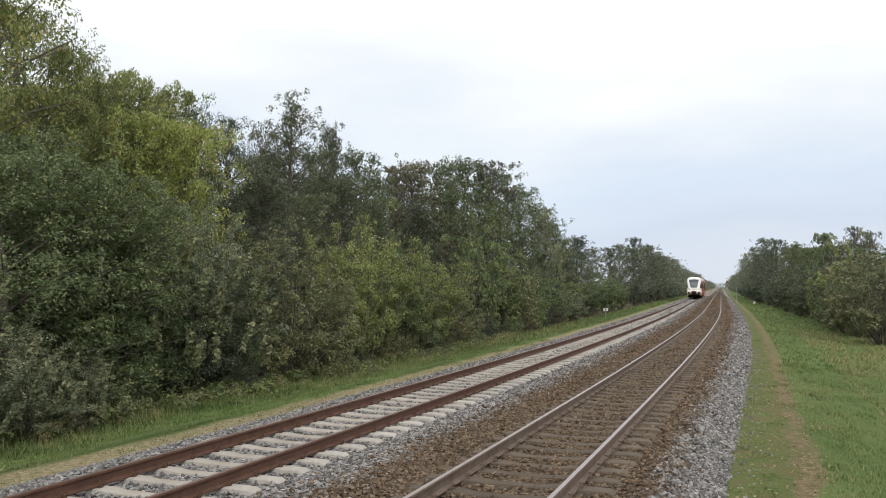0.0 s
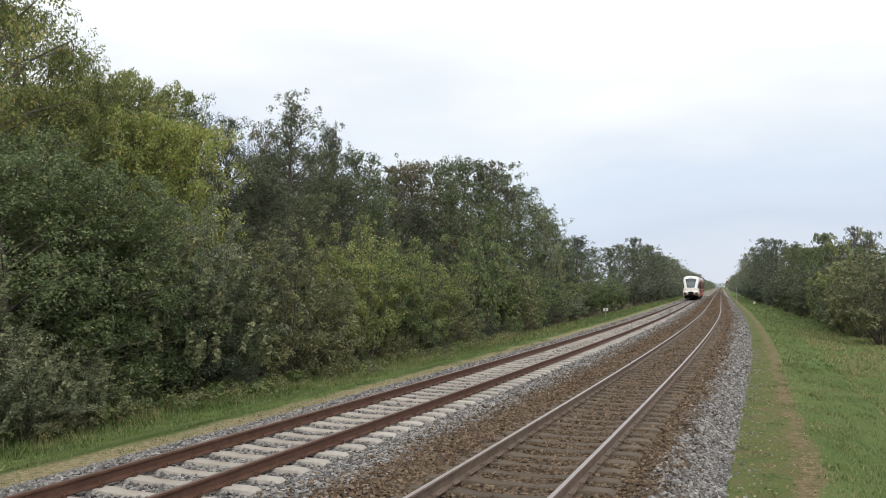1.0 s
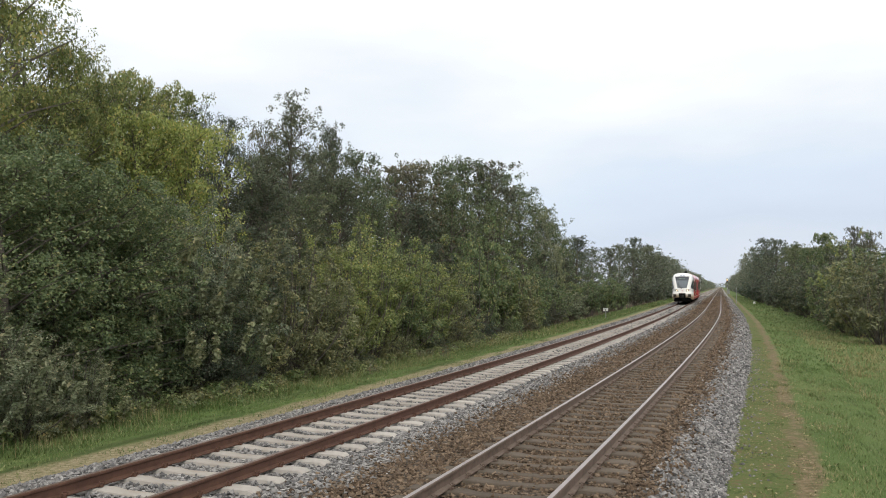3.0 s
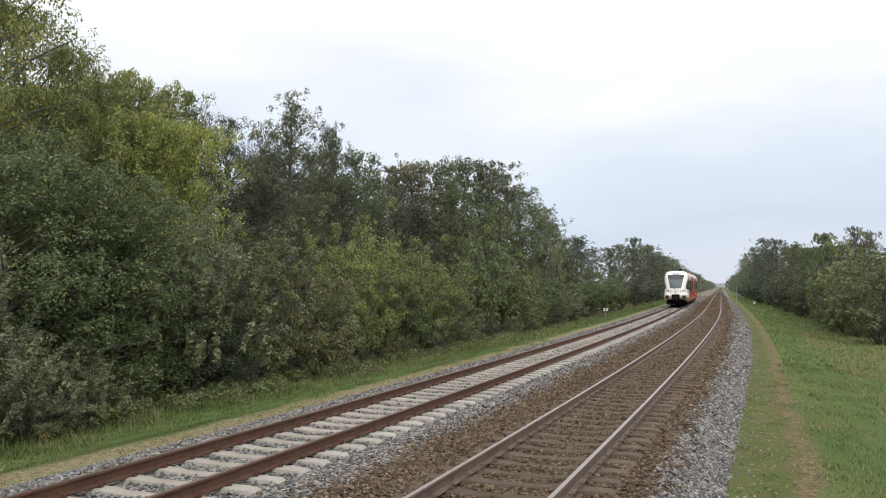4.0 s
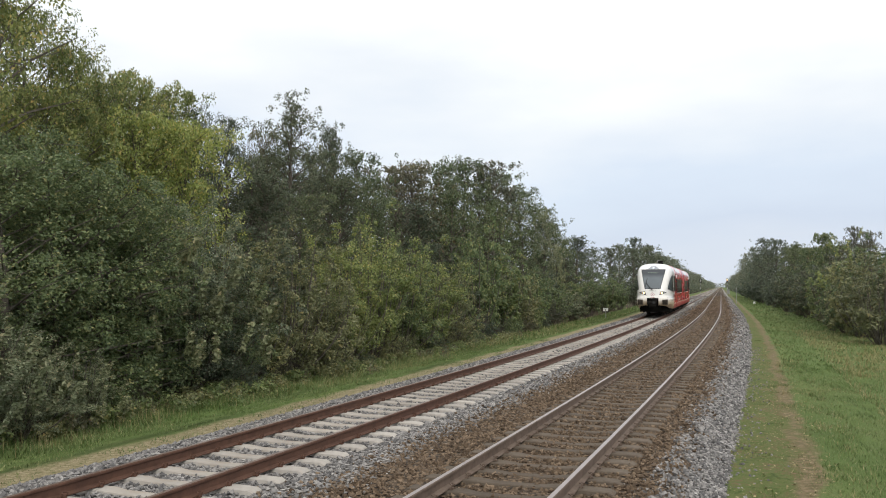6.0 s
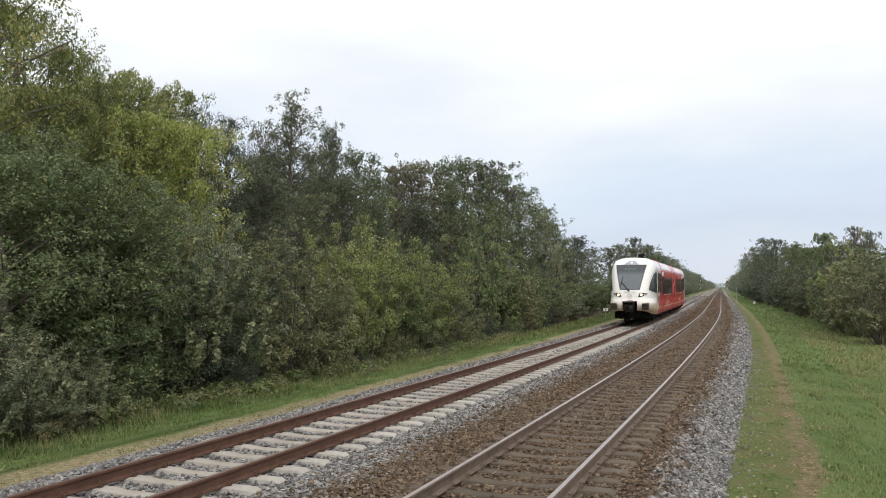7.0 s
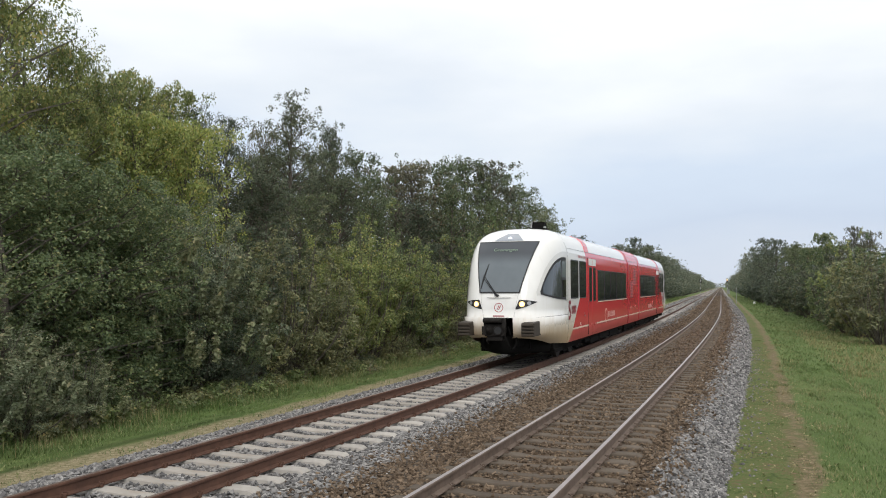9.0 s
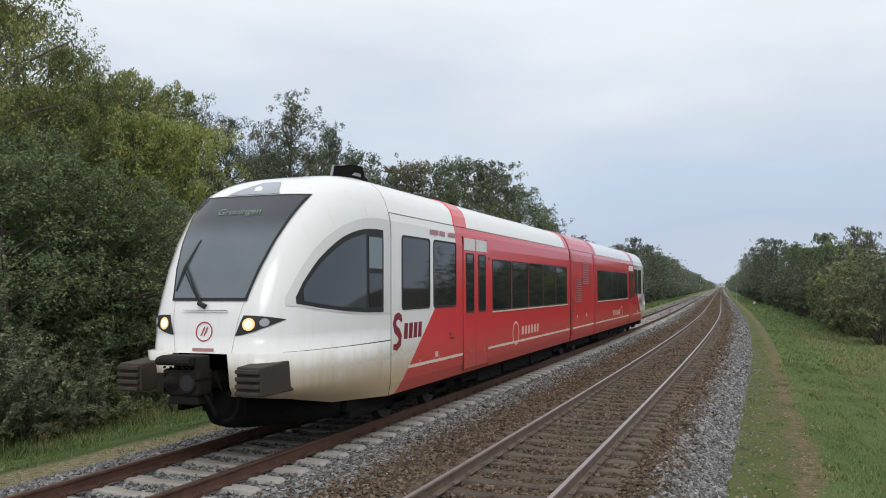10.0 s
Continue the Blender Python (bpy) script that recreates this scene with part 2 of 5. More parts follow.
BARK, BLADE, DRY, GROUND, BED = bark(), grass_blade(), dry_blade(), ground_material(), bed_material()
CONCRETE = concrete("sleeper_concrete", (0.30, 0.28, 0.25), (0.43, 0.40, 0.365), (0.24, 0.195, 0.15))
SLEEPER_BROWN = concrete("sleeper_stained", (0.08, 0.064, 0.049), (0.14, 0.113, 0.087), (0.07, 0.052, 0.038))
RUST_DARK = rusty("rail_rust_dark", (0.072, 0.037, 0.026), (0.13, 0.067, 0.045))
RUST_BROWN = rusty("rail_rust_brown", (0.10, 0.072, 0.055), (0.19, 0.14, 0.11))
TOP_DULL = steel_top("rail_head_dull", (0.2, 0.14, 0.115), 0.45)
TOP_BRIGHT = steel_top("rail_head_polished", (0.37, 0.325, 0.315), 0.4)
WHITE = train_paint("white_gloss_paint", (0.82, 0.81, 0.78), (0.44, 0.32, 0.17), 0.78, 1.66)
RED = train_paint("red_gloss_paint", (0.68, 0.055, 0.064), (0.34, 0.075, 0.055), 0.35, 1.6)
PALE_STRIPE = plain("cream_stripe_paint", (0.72, 0.60, 0.48), 0.4)
GLASS = glass_dark("tinted_glass", (0.018, 0.02, 0.022))
def windscreen_glass():
    """Grey glass with reflected sky put into its colour, tinted darker in a band along the top."""
    k = Nodes("windscreen_glass")
    sep = k.n.new("ShaderNodeSeparateXYZ")
    k.link(k.tc.outputs["Object"], sep.inputs[0])
    # dust here is reflected sky, put into the glass colour as pale grey
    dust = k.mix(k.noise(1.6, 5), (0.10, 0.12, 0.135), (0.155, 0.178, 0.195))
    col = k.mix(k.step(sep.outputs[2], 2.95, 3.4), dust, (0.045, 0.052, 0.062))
    k.bump(k.noise(0.8, 2), 0.04, 0.02)
    return k.done(col, 0.05, 0.0, 0.6)


CAB_GLASS = glass_dark("cab_side_glass", (0.055, 0.066, 0.072), 0.04)
# upper vent pane: its reflection is put into the glass colour
PANE_SHEEN = glass_dark("vent_pane_sheen", (0.16, 0.19, 0.2), 0.04)
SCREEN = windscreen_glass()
RUBBER = plain("black_rubber", (0.02, 0.02, 0.021), 0.6)
IRON = plain("dark_iron", (0.010, 0.0095, 0.009), 0.9, 0.0, 0.3, 6.0, 0.06)
BUFFER = plain("buffer_dusty_black", (0.044, 0.034, 0.024), 0.7, 0.0, 0.45, 5.0)
COUPLER = plain("coupler_dusty_iron", (0.017, 0.015, 0.0135), 0.75, 0.1, 0.7, 9.0, 0.2)
WHEEL = plain("wheel_steel", (0.035, 0.03, 0.027), 0.6, 0.3, 0.3)
LAMP_ON = glowing("headlight_glow", (1.0, 0.86, 0.64), 2.8)
LAMP_TOP = glowing("roof_lamp_glow", (0.85, 0.9, 0.95), 0.6)
# the reflector is no source; its warm glow is added to widen the headlight
LAMP_RIM = glowing("lamp_reflector_glow", (0.9, 0.60, 0.24), 0.5)
JOINT_GREY = plain("panel_joint_grey", (0.45, 0.44, 0.42), 0.6)
ARCH_GREY = train_paint("light_grey_gloss_paint", (0.69, 0.68, 0.65), (0.32, 0.195, 0.06), 0.45, 1.9)
LAMP_OFF = plain("lamp_glass", (0.35, 0.36, 0.38), 0.1)
LED = glowing("led_pale_green", (0.15, 0.215, 0.15), 0.2)
SIGNAL_ON = glowing("signal_yellow_light", (1.0, 0.66, 0.26), 3.5)
SIGN_WHITE = plain("sign_white_enamel", (0.7, 0.7, 0.68), 0.5)
SIGN_BLACK = plain("signal_black", (0.02, 0.02, 0.02), 0.5)
POST_GREY = plain("post_galvanised", (0.32, 0.32, 0.31), 0.55, 0.5)
# red of the joint frame, darkened to paint in its shaded side
FRAME_SHADE_RED = plain("red_frame_shade_paint", (0.40, 0.028, 0.045), 0.3)
DARK_RED = plain("dark_red_lettering", (0.40, 0.045, 0.06), 0.4)
GREY_LETTER = plain("grey_pink_lettering", (0.45, 0.22, 0.22), 0.5)
SLAT_RED = plain("slat_red_paint", (0.62, 0.17, 0.17), 0.4)
MAROON = plain("maroon_lettering", (0.21, 0.012, 0.024), 0.4)
GLINT = plain("pale_red_lettering", (0.72, 0.40, 0.36), 0.4)
ROOF_GREY = plain("roof_lamp_glass", (0.30, 0.325, 0.36), 0.1)

# ---------------------------------------------------------------- geometry helpers


def part(name, mesh, mats, parent=None, label="", smooth=False):
    """Links a mesh or bmesh as one object, under a thing if one is given."""
    if isinstance(mesh, bmesh.types.BMesh):
        me = bpy.data.meshes.new(name)
        mesh.to_mesh(me)
        mesh.free()
    else:
        me = mesh
    for m in (mats if isinstance(mats, (list, tuple)) else [mats]):
        me.materials.append(m)
    if smooth:
        me.polygons.foreach_set("use_smooth", [True] * len(me.polygons))
    ob = new(name, me)
    ob.parent = parent
    return tagged(ob, label)


def mesh_of(verts, faces, slots=None, uvs=None):
    me = bpy.data.meshes.new("mesh")
    me.from_pydata(np.asarray(verts, float).tolist(), [], faces if isinstance(faces, list) else faces.tolist())
    if slots is not None:
        me.polygons.foreach_set("material_index", np.asarray(slots, np.int32))
    if uvs is not None:
        layer = me.uv_layers.new(name="UVMap")
        idx = np.empty(len(me.loops), np.int32)
        me.loops.foreach_get("vertex_index", idx)
        layer.data.foreach_set("uv", np.asarray(uvs, np.float32)[idx].ravel())
    me.update()
    return me


def grid_faces(nu, nv):
    """Quads of a grid with nv points to a row."""
    i, j = np.meshgrid(np.arange(nu - 1), np.arange(nv - 1), indexing="ij")
    a = (i * nv + j).ravel()
    return np.stack([a, a + 1, a + nv + 1, a + nv], 1)


def box(bm, x0, x1, y0, y1, z0, z1, slot=0, bevel=0.0):
    vs = [bm.verts.new(c) for c in ((x0, y0, z0), (x1, y0, z0), (x1, y1, z0), (x0, y1, z0), (x0, y0, z1), (x1, y0, z1), (x1, y1, z1), (x0, y1, z1))]
    fs = [bm.faces.new([vs[i] for i in q]) for q in ((3, 2, 1, 0), (4, 5, 6, 7), (0, 1, 5, 4), (1, 2, 6, 5), (2, 3, 7, 6), (3, 0, 4, 7))]
    for f in fs:
        f.material_index = slot
    if bevel:
        bmesh.ops.bevel(bm, geom=list({e for f in fs for e in f.edges}), offset=bevel, segments=2, affect="EDGES", profile=0.5)
    return vs


def tube(bm, points, radii, sides=6, slot=0):
    """A tapered tube along points, closed at both ends."""
    pts = [Vector(p) for p in points]
    rings = []
    for i, p in enumerate(pts):
        d = (pts[min(i + 1, len(pts) - 1)] - pts[max(i - 1, 0)]).normalized()
        a = d.orthogonal().normalized()
        b = d.cross(a)
        rings.append([bm.verts.new(p + (a * math.cos(t) + b * math.sin(t)) * radii[i]) for t in [2 * math.pi * k / sides for k in range(sides)]])
    for r0, r1 in zip(rings, rings[1:]):
        for k in range(sides):
            f = bm.faces.new((r0[k], r0[(k + 1) % sides], r1[(k + 1) % sides], r1[k]))
            f.material_index = slot
    for r in (rings[0][::-1], rings[-1]):
        bm.faces.new(r).material_index = slot


# ---------------------------------------------------------------- the line of the railway
B_X, B_Y, B_BEND, B_TWIST = -0.8194, 91.64, 0.00044826, 2.7266e-6
TRACK_A, TRACK_B, GAUGE = -4.207, 0.0, 0.7525


def line(u, y):
    """The place u metres to the right of the nearer track's centre, y metres up the line: a long curve that runs into a straight."""
    y = np.asarray(y, float)
    v = np.maximum(B_Y - y, 0)
    x = B_X - B_BEND * v ** 2 / 2 - B_TWIST * v ** 3 / 6
    d = B_BEND * v + B_TWIST * v ** 2 / 2
    n = 1 / np.sqrt(1 + d * d)
    return x + u * n, y - u * d * n


def heading(y):
    v = max(B_Y - y, 0)
    return math.degrees(math.atan2(1, B_BEND * v + B_TWIST * v * v / 2))


def on_line(u, y, z=0.0):
    x, yy = line(u, y)
    return Vector((float(x), float(yy), z))


GROUND_U = np.array([-2500, -600, -150, -60, -30, -20, -14, -11, -9.6, -8.4, -7.4, -6.6, -4, 0, 2.3, 2.8, 3.3, 3.8, 4.6, 5.6, 7, 9, 12, 20, 40, 150, 600, 2500.0])
GROUND_Z = np.array([-1, -1, -1, -1, -0.95, -0.92, -0.88, -0.80, -0.72, -0.60, -0.55, -0.55, -0.7, -0.7, -0.56, -0.55, -0.56, -0.55, -0.57, -0.60, -0.66, -0.75, -0.8, -0.9, -1, -1, -1, -1.0])


def ground_height(u):
    return np.interp(u, GROUND_U, GROUND_Z)


def strip(us, zs, ys, rough=0.0, rng=None, spread=None):
    """A sheet along the line with the cross-section (us, zs); its UV map holds metres across and along."""
    U, Y = np.meshgrid(us, ys)
    Z = np.broadcast_to(zs, U.shape).copy()
    if rough:
        Z += rng.normal(0, rough, U.shape)
    X, YY = line(spread(U, Y) if spread else U, Y)
    return mesh_of(np.stack([X.ravel(), YY.ravel(), Z.ravel()], 1), grid_faces(len(ys), len(us))[:, ::-1], uvs=np.stack([U.ravel(), Y.ravel()], 1))


def build_ground():
    ys = np.concatenate([np.arange(-60, 100, 1.0), np.arange(100, 300, 5.0), np.array([300, 400, 600, 1000, 1800, 4000])])
    us = np.unique(np.concatenate([GROUND_U, np.arange(-12, -6, 0.4), np.arange(2.3, 10, 0.4)]))
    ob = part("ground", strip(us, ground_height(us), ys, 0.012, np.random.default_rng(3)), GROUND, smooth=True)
    tagged(ob, "green verge with a worn trodden path beside the railway", "ground", kind="structure")


BED_U = np.array([-7.05, -6.6, -6.1, -5.75, -5.4, -3.0, -2.6, -2.1, -1.5, -1.2, 1.2, 1.5, 1.75, 2.1, 2.55])
BED_Z = np.array([-0.60, -0.42, -0.25, -0.235, -0.235, -0.235, -0.24, -0.25, -0.228, -0.216, -0.216, -0.225, -0.25, -0.40, -0.62])


def shoulder(u, y):
    """The near shoulder of the ballast spreads a little further out up the line."""
    return u + np.interp(y, [18, 34, 55, 90], [0.05, 0.25, 0.35, 0.42]) * np.interp(u, [1.5, 2.3], [0, 1]) - 0.25 * np.interp(u, [-6.9, -6.2], [1, 0])


def build_bed():
    ys = np.concatenate([np.arange(-30, 90, 0.5), np.arange(90, 300, 4.0), np.array([300, 400, 600, 1000, 1600])])
    us = np.unique(np.concatenate([BED_U, np.arange(-7, 2.5, 0.25)]))
    ob = part("ballast_bed", strip(us, np.interp(us, BED_U, BED_Z), ys, 0.012, np.random.default_rng(4), shoulder), BED, smooth=True)
    tagged(ob, "bed of crushed stone ballast under both tracks, brown near the rails", "ballast", kind="structure")


build_ground()
build_bed()


def rail_mesh(u, ys):
    prof = np.array([(-0.07, -0.172), (0.07, -0.172), (0.07, -0.16), (0.012, -0.135), (0.009, -0.05), (0.035, -0.036), (0.036, -0.012), (0.028, -0.001),
                     (-0.028, -0.001), (-0.036, -0.012), (-0.035, -0.036), (-0.009, -0.05), (-0.012, -0.135), (-0.07, -0.16)])
    n = len(prof)
    vs = []
    for du, z in prof:
        x, y = line(u + du, ys)
        vs.append(np.stack([x, y, np.full(len(ys), z)], 1))
    vs = np.stack(vs, 1).reshape(-1, 3)
    fs, slots = [], []
    for i in range(len(ys) - 1):
        for k in range(n):
            a, b = i * n + k, i * n + (k + 1) % n
            fs.append((a, b, b + n, a + n))
            slots.append(1 if k == 7 else 0)
    return mesh_of(vs, fs, slots)


def sleeper_mesh(height):
    """Concrete sleeper: high rail seats, a lower waist and sloping flanks."""
    us = [-1.27, -1.2, -0.98, -0.5, -0.3, 0.3, 0.5, 0.98, 1.2, 1.27]
    top = [-0.035, 0.0, 0.004, 0.004, -0.014, -0.014, 0.004, 0.004, 0.0, -0.035]
    half = [0.10, 0.115, 0.12, 0.118, 0.095, 0.095, 0.118, 0.12, 0.115, 0.10]
    bm = bmesh.new()
    rows = []
    for u, t, h in zip(us, top, half):
        rows.append([bm.verts.new(c) for c in ((u, -h - 0.035, height - 0.14), (u, -h, height + t - 0.012), (u, -h + 0.02, height + t), (u, h - 0.02, height + t), (u, h, height + t - 0.012), (u, h + 0.035, height - 0.14))])
    for r0, r1 in zip(rows, rows[1:]):
        for k in range(5):
            bm.faces.new((r0[k], r1[k], r1[k + 1], r0[k + 1]))
    bm.faces.new(rows[0])
    bm.faces.new(rows[-1][::-1])
    return bm


def clip_mesh():
    bm = bmesh.new()
    tube(bm, [(0, -0.05, 0.0), (0.03, -0.045, 0.05), (-0.02, 0.0, 0.055), (0.03, 0.045, 0.05), (0, 0.05, 0.0)], [0.011] * 5, 4)
    box(bm, -0.02, 0.035, -0.025, 0.025, -0.01, 0.012)
    return bm


def build_track(name, u, rust, head, wood, label, first):
    track = tagged(new(name), label, "railway track", "pair of tracks", "structure")
    ys = np.concatenate([np.arange(-30, 90, 1.0), np.arange(90, 300, 5.0), np.array([300, 400, 600, 1000, 1600])])
    for side in (-1, 1):
        part("rail", rail_mesh(u + side * GAUGE, ys), [rust, head], track)
    me = None
    rng = np.random.default_rng(int(u * 10) + 90)
    for i in range(300):
        y = first + 0.6 * i
        if me is None:
            ob = part("sleeper", sleeper_mesh(-0.176), wood, track)
            me = ob.data
        else:
            ob = new("sleeper", me)
            ob.parent = track
        ob.matrix_basis = Matrix.Translation(on_line(u, y, rng.normal(-0.004, 0.004))) @ pose(0, 0, 0, 0, 0, heading(y) - 90 + rng.normal(0, 0.5))
    bm = bmesh.new()
    for i in range(300, 660):
        p = on_line(u, first + 0.6 * i)
        box(bm, p.x - 1.25, p.x + 1.25, p.y - 0.12, p.y + 0.12, -0.3, -0.176)
    tagged(part("far_sleepers", bm, wood, track), "sleepers further up the line", kind="stuff")
    cm = clip_mesh()
    cme = None
    for i in range(26, 62):
        y = first + 0.6 * i
        for side in (-1, 1):
            for inner in (-1, 1):
                if cme is None:
                    ob = part("rail_clip", cm, rust, track)
                    cme = ob.data
                else:
                    ob = new("rail_clip", cme)
                    ob.parent = track
                ob.matrix_basis = Matrix.Translation(on_line(u + side * GAUGE + inner * 0.085, y, -0.165)) @ pose(0, 0, 0, 0, 0, heading(y) - 90 + (180 if inner < 0 else 0))


build_track("railway_track", TRACK_A, RUST_DARK, TOP_DULL, CONCRETE, "rusty dark rails on pale new concrete sleepers", 0.06 - 12.0)
build_track("railway_track", TRACK_B, RUST_BROWN, TOP_BRIGHT, SLEEPER_BROWN, "polished rails on brown dust-stained sleepers", 0.3 - 12.0)


def stones(name, u, y, size, mat, rng, label, floor=lambda u: np.interp(u, BED_U, BED_Z)):
    """Loose crushed stones as one heap: each a broken eight-sided lump."""
    n = len(u)
    base = np.array([(1, 0, 0), (-1, 0, 0), (0, 1, 0), (0, -1, 0), (0, 0, 1), (0, 0, -1.0)])
    f = np.array([(0, 2, 4), (2, 1, 4), (1, 3, 4), (3, 0, 4), (2, 0, 5), (1, 2, 5), (3, 1, 5), (0, 3, 5)])
    v = base[None] * rng.uniform(0.6, 1.15, (n, 6, 1)) + rng.normal(0, 0.22, (n, 6, 3))
    v *= (size * rng.uniform(0.55, 1.25, n))[:, None, None] * np.array([1, 1, 0.8])
    a, b = rng.uniform(0, 6.28, n), rng.uniform(-0.7, 0.7, n)
    ca, sa, cb, sb = np.cos(a), np.sin(a), np.cos(b), np.sin(b)
    x, yv, z = v[..., 0].copy(), v[..., 1].copy(), v[..., 2].copy()
    y2, z2 = yv * cb[:, None] - z * sb[:, None], yv * sb[:, None] + z * cb[:, None]
    x2, y3 = x * ca[:, None] - y2 * sa[:, None], x * sa[:, None] + y2 * ca[:, None]
    X, Y = line(shoulder(u, y), y)
    Z = floor(u) + size * 0.25 + rng.normal(0, 0.008, n)
    verts = np.stack([x2 + X[:, None], y3 + Y[:, None], z2 + Z[:, None]], -1).reshape(-1, 3)
    faces = (f[None] + (np.arange(n) * 6)[:, None, None]).reshape(-1, 3)
    tagged(part(name, mesh_of(verts, faces), mat), label, "ballast stones", kind="stuff")


def build_stones():
    rng = np.random.default_rng(11)
    sets = []
    for y0, y1, per, size in ((6, 15, 330, 0.036), (15, 26, 190, 0.042), (26, 48, 75, 0.055), (48, 78, 28, 0.075), (78, 130, 13, 0.105), (130, 230, 4.5, 0.16)):
        n = int((y1 - y0) * 9.4 * per)
        u, y = rng.uniform(-6.95, 2.5, n), rng.uniform(y0, y1, n)
        keep = np.ones(n, bool)
        # the sleepers stay clear of stones apart from a few
        for tr, first in ((TRACK_A, 0.06), (TRACK_B, 0.3)):
            on = (np.abs(u - tr) < 1.27) & (np.abs((y - first + 0.3) % 0.6 - 0.3) < 0.13)
            keep &= ~on | (rng.random(n) < (0.10 if tr == TRACK_A else 0.4))
            keep &= np.abs(np.abs(u - tr) - GAUGE) > 0.09
        sets.append((u[keep], y[keep], size))
    for name, mat, brown, label in (("grey_ballast_stones", STONE_GREY, False, "loose pale grey crushed stones"), ("brown_ballast_stones", STONE_BROWN, True, "loose stones stained brown by brake dust")):
        for u, y, size in sets:
            edge = rng.normal(0, 0.3, len(u))
            is_brown = (u + edge > -2.35) & (u + edge * 0.6 < 1.75)
            k = is_brown == brown
            stones(name, u[k], y[k], size, mat, rng, label)


build_stones()


def build_single_stones(bed):
    """The stones on the near shoulder that can be told apart, each a broken lump of its own."""
    rng = np.random.default_rng(17)
    shapes = []
    for k in range(8):
        bm = bmesh.new()
        bmesh.ops.create_icosphere(bm, subdivisions=1, radius=1.0)
        for v in bm.verts:
            v.co = Vector([round(c * 1.6) / 1.6 * 0.6 + c * 0.45 for c in v.co]) * rng.uniform(0.65, 1.2)
        me = bpy.data.meshes.new("stone")
        bm.to_mesh(me)
        bm.free()
        me.materials.append(STONE_SINGLE)
        shapes.append(me)
    for k in range(300):
        u, y = rng.uniform(1.55, 2.42), 11.6 + 7.5 * rng.random() ** 1.5
        size = rng.uniform(0.020, 0.034)
        ob = new("stone", shapes[k % 8])
        ob.parent = bed
        X, Y = line(shoulder(np.array([u]), np.array([y])), np.array([y]))
        ob.matrix_basis = Matrix.Translation((float(X[0]), float(Y[0]), float(np.interp(u, BED_U, BED_Z)) + size * 0.6)) @ pose(0, 0, 0, *[float(a) for a in rng.uniform(0, 360, 3)]) @ Matrix.Diagonal((size * 1.2, size, size * 0.8, 1))


build_single_stones(bpy.data.objects["ballast_bed"])

# ---------------------------------------------------------------- trees and bushes


def leaf_mesh(rng, centres, n, spread, size, fold=False):
    """n leaves in clumps; centres holds rows of place, reach and the way that the clump faces, or places alone. A leaf is a pointed blade, or a folded one near at hand."""
    n = int(n)
    if centres.shape[1] == 3:
        centres = np.concatenate([centres, np.full((len(centres), 1), spread), np.tile([0, 0, 0.4], (len(centres), 1))], 1)
    wt = centres[:, 3] ** 2
    c = centres[rng.choice(len(centres), size=n, p=wt / wt.sum())]
    way = rng.normal(0, 1, (n, 3)) + c[:, 4:7] * 1.1
    way /= np.linalg.norm(way, axis=1)[:, None]
    off = way * (c[:, 3] * rng.random(n) ** 0.45)[:, None]
    pos = c[:, :3] + off * np.array([1, 1, 0.8])
    nrm = rng.normal(0, 0.5, (n, 3)) + way * 0.65 + np.array([0, 0, 0.5])
    nrm /= np.linalg.norm(nrm, axis=1)[:, None]
    tan = np.cross(nrm, rng.normal(0, 1, (n, 3)))
    tan /= np.linalg.norm(tan, axis=1)[:, None]
    bit = np.cross(nrm, tan)
    ln = (size * rng.uniform(0.6, 1.35, n))[:, None]
    w = ln * 0.33
    if fold:
        v = np.stack([pos - tan * ln * 0.5, pos + bit * w * 0.95 + nrm * ln * 0.06, pos + tan * ln * 0.55 - nrm * ln * 0.16, pos - bit * w * 0.95 + nrm * ln * 0.06], 1).reshape(-1, 3)
        return mesh_of(v, np.arange(n * 4).reshape(-1, 4))
    v = np.stack([pos - tan * ln * 0.35 + bit * w, pos - tan * ln * 0.35 - bit * w, pos + tan * ln * 0.6 - nrm * ln * 0.1], 1).reshape(-1, 3)
    return mesh_of(v, np.arange(n * 3).reshape(-1, 3))


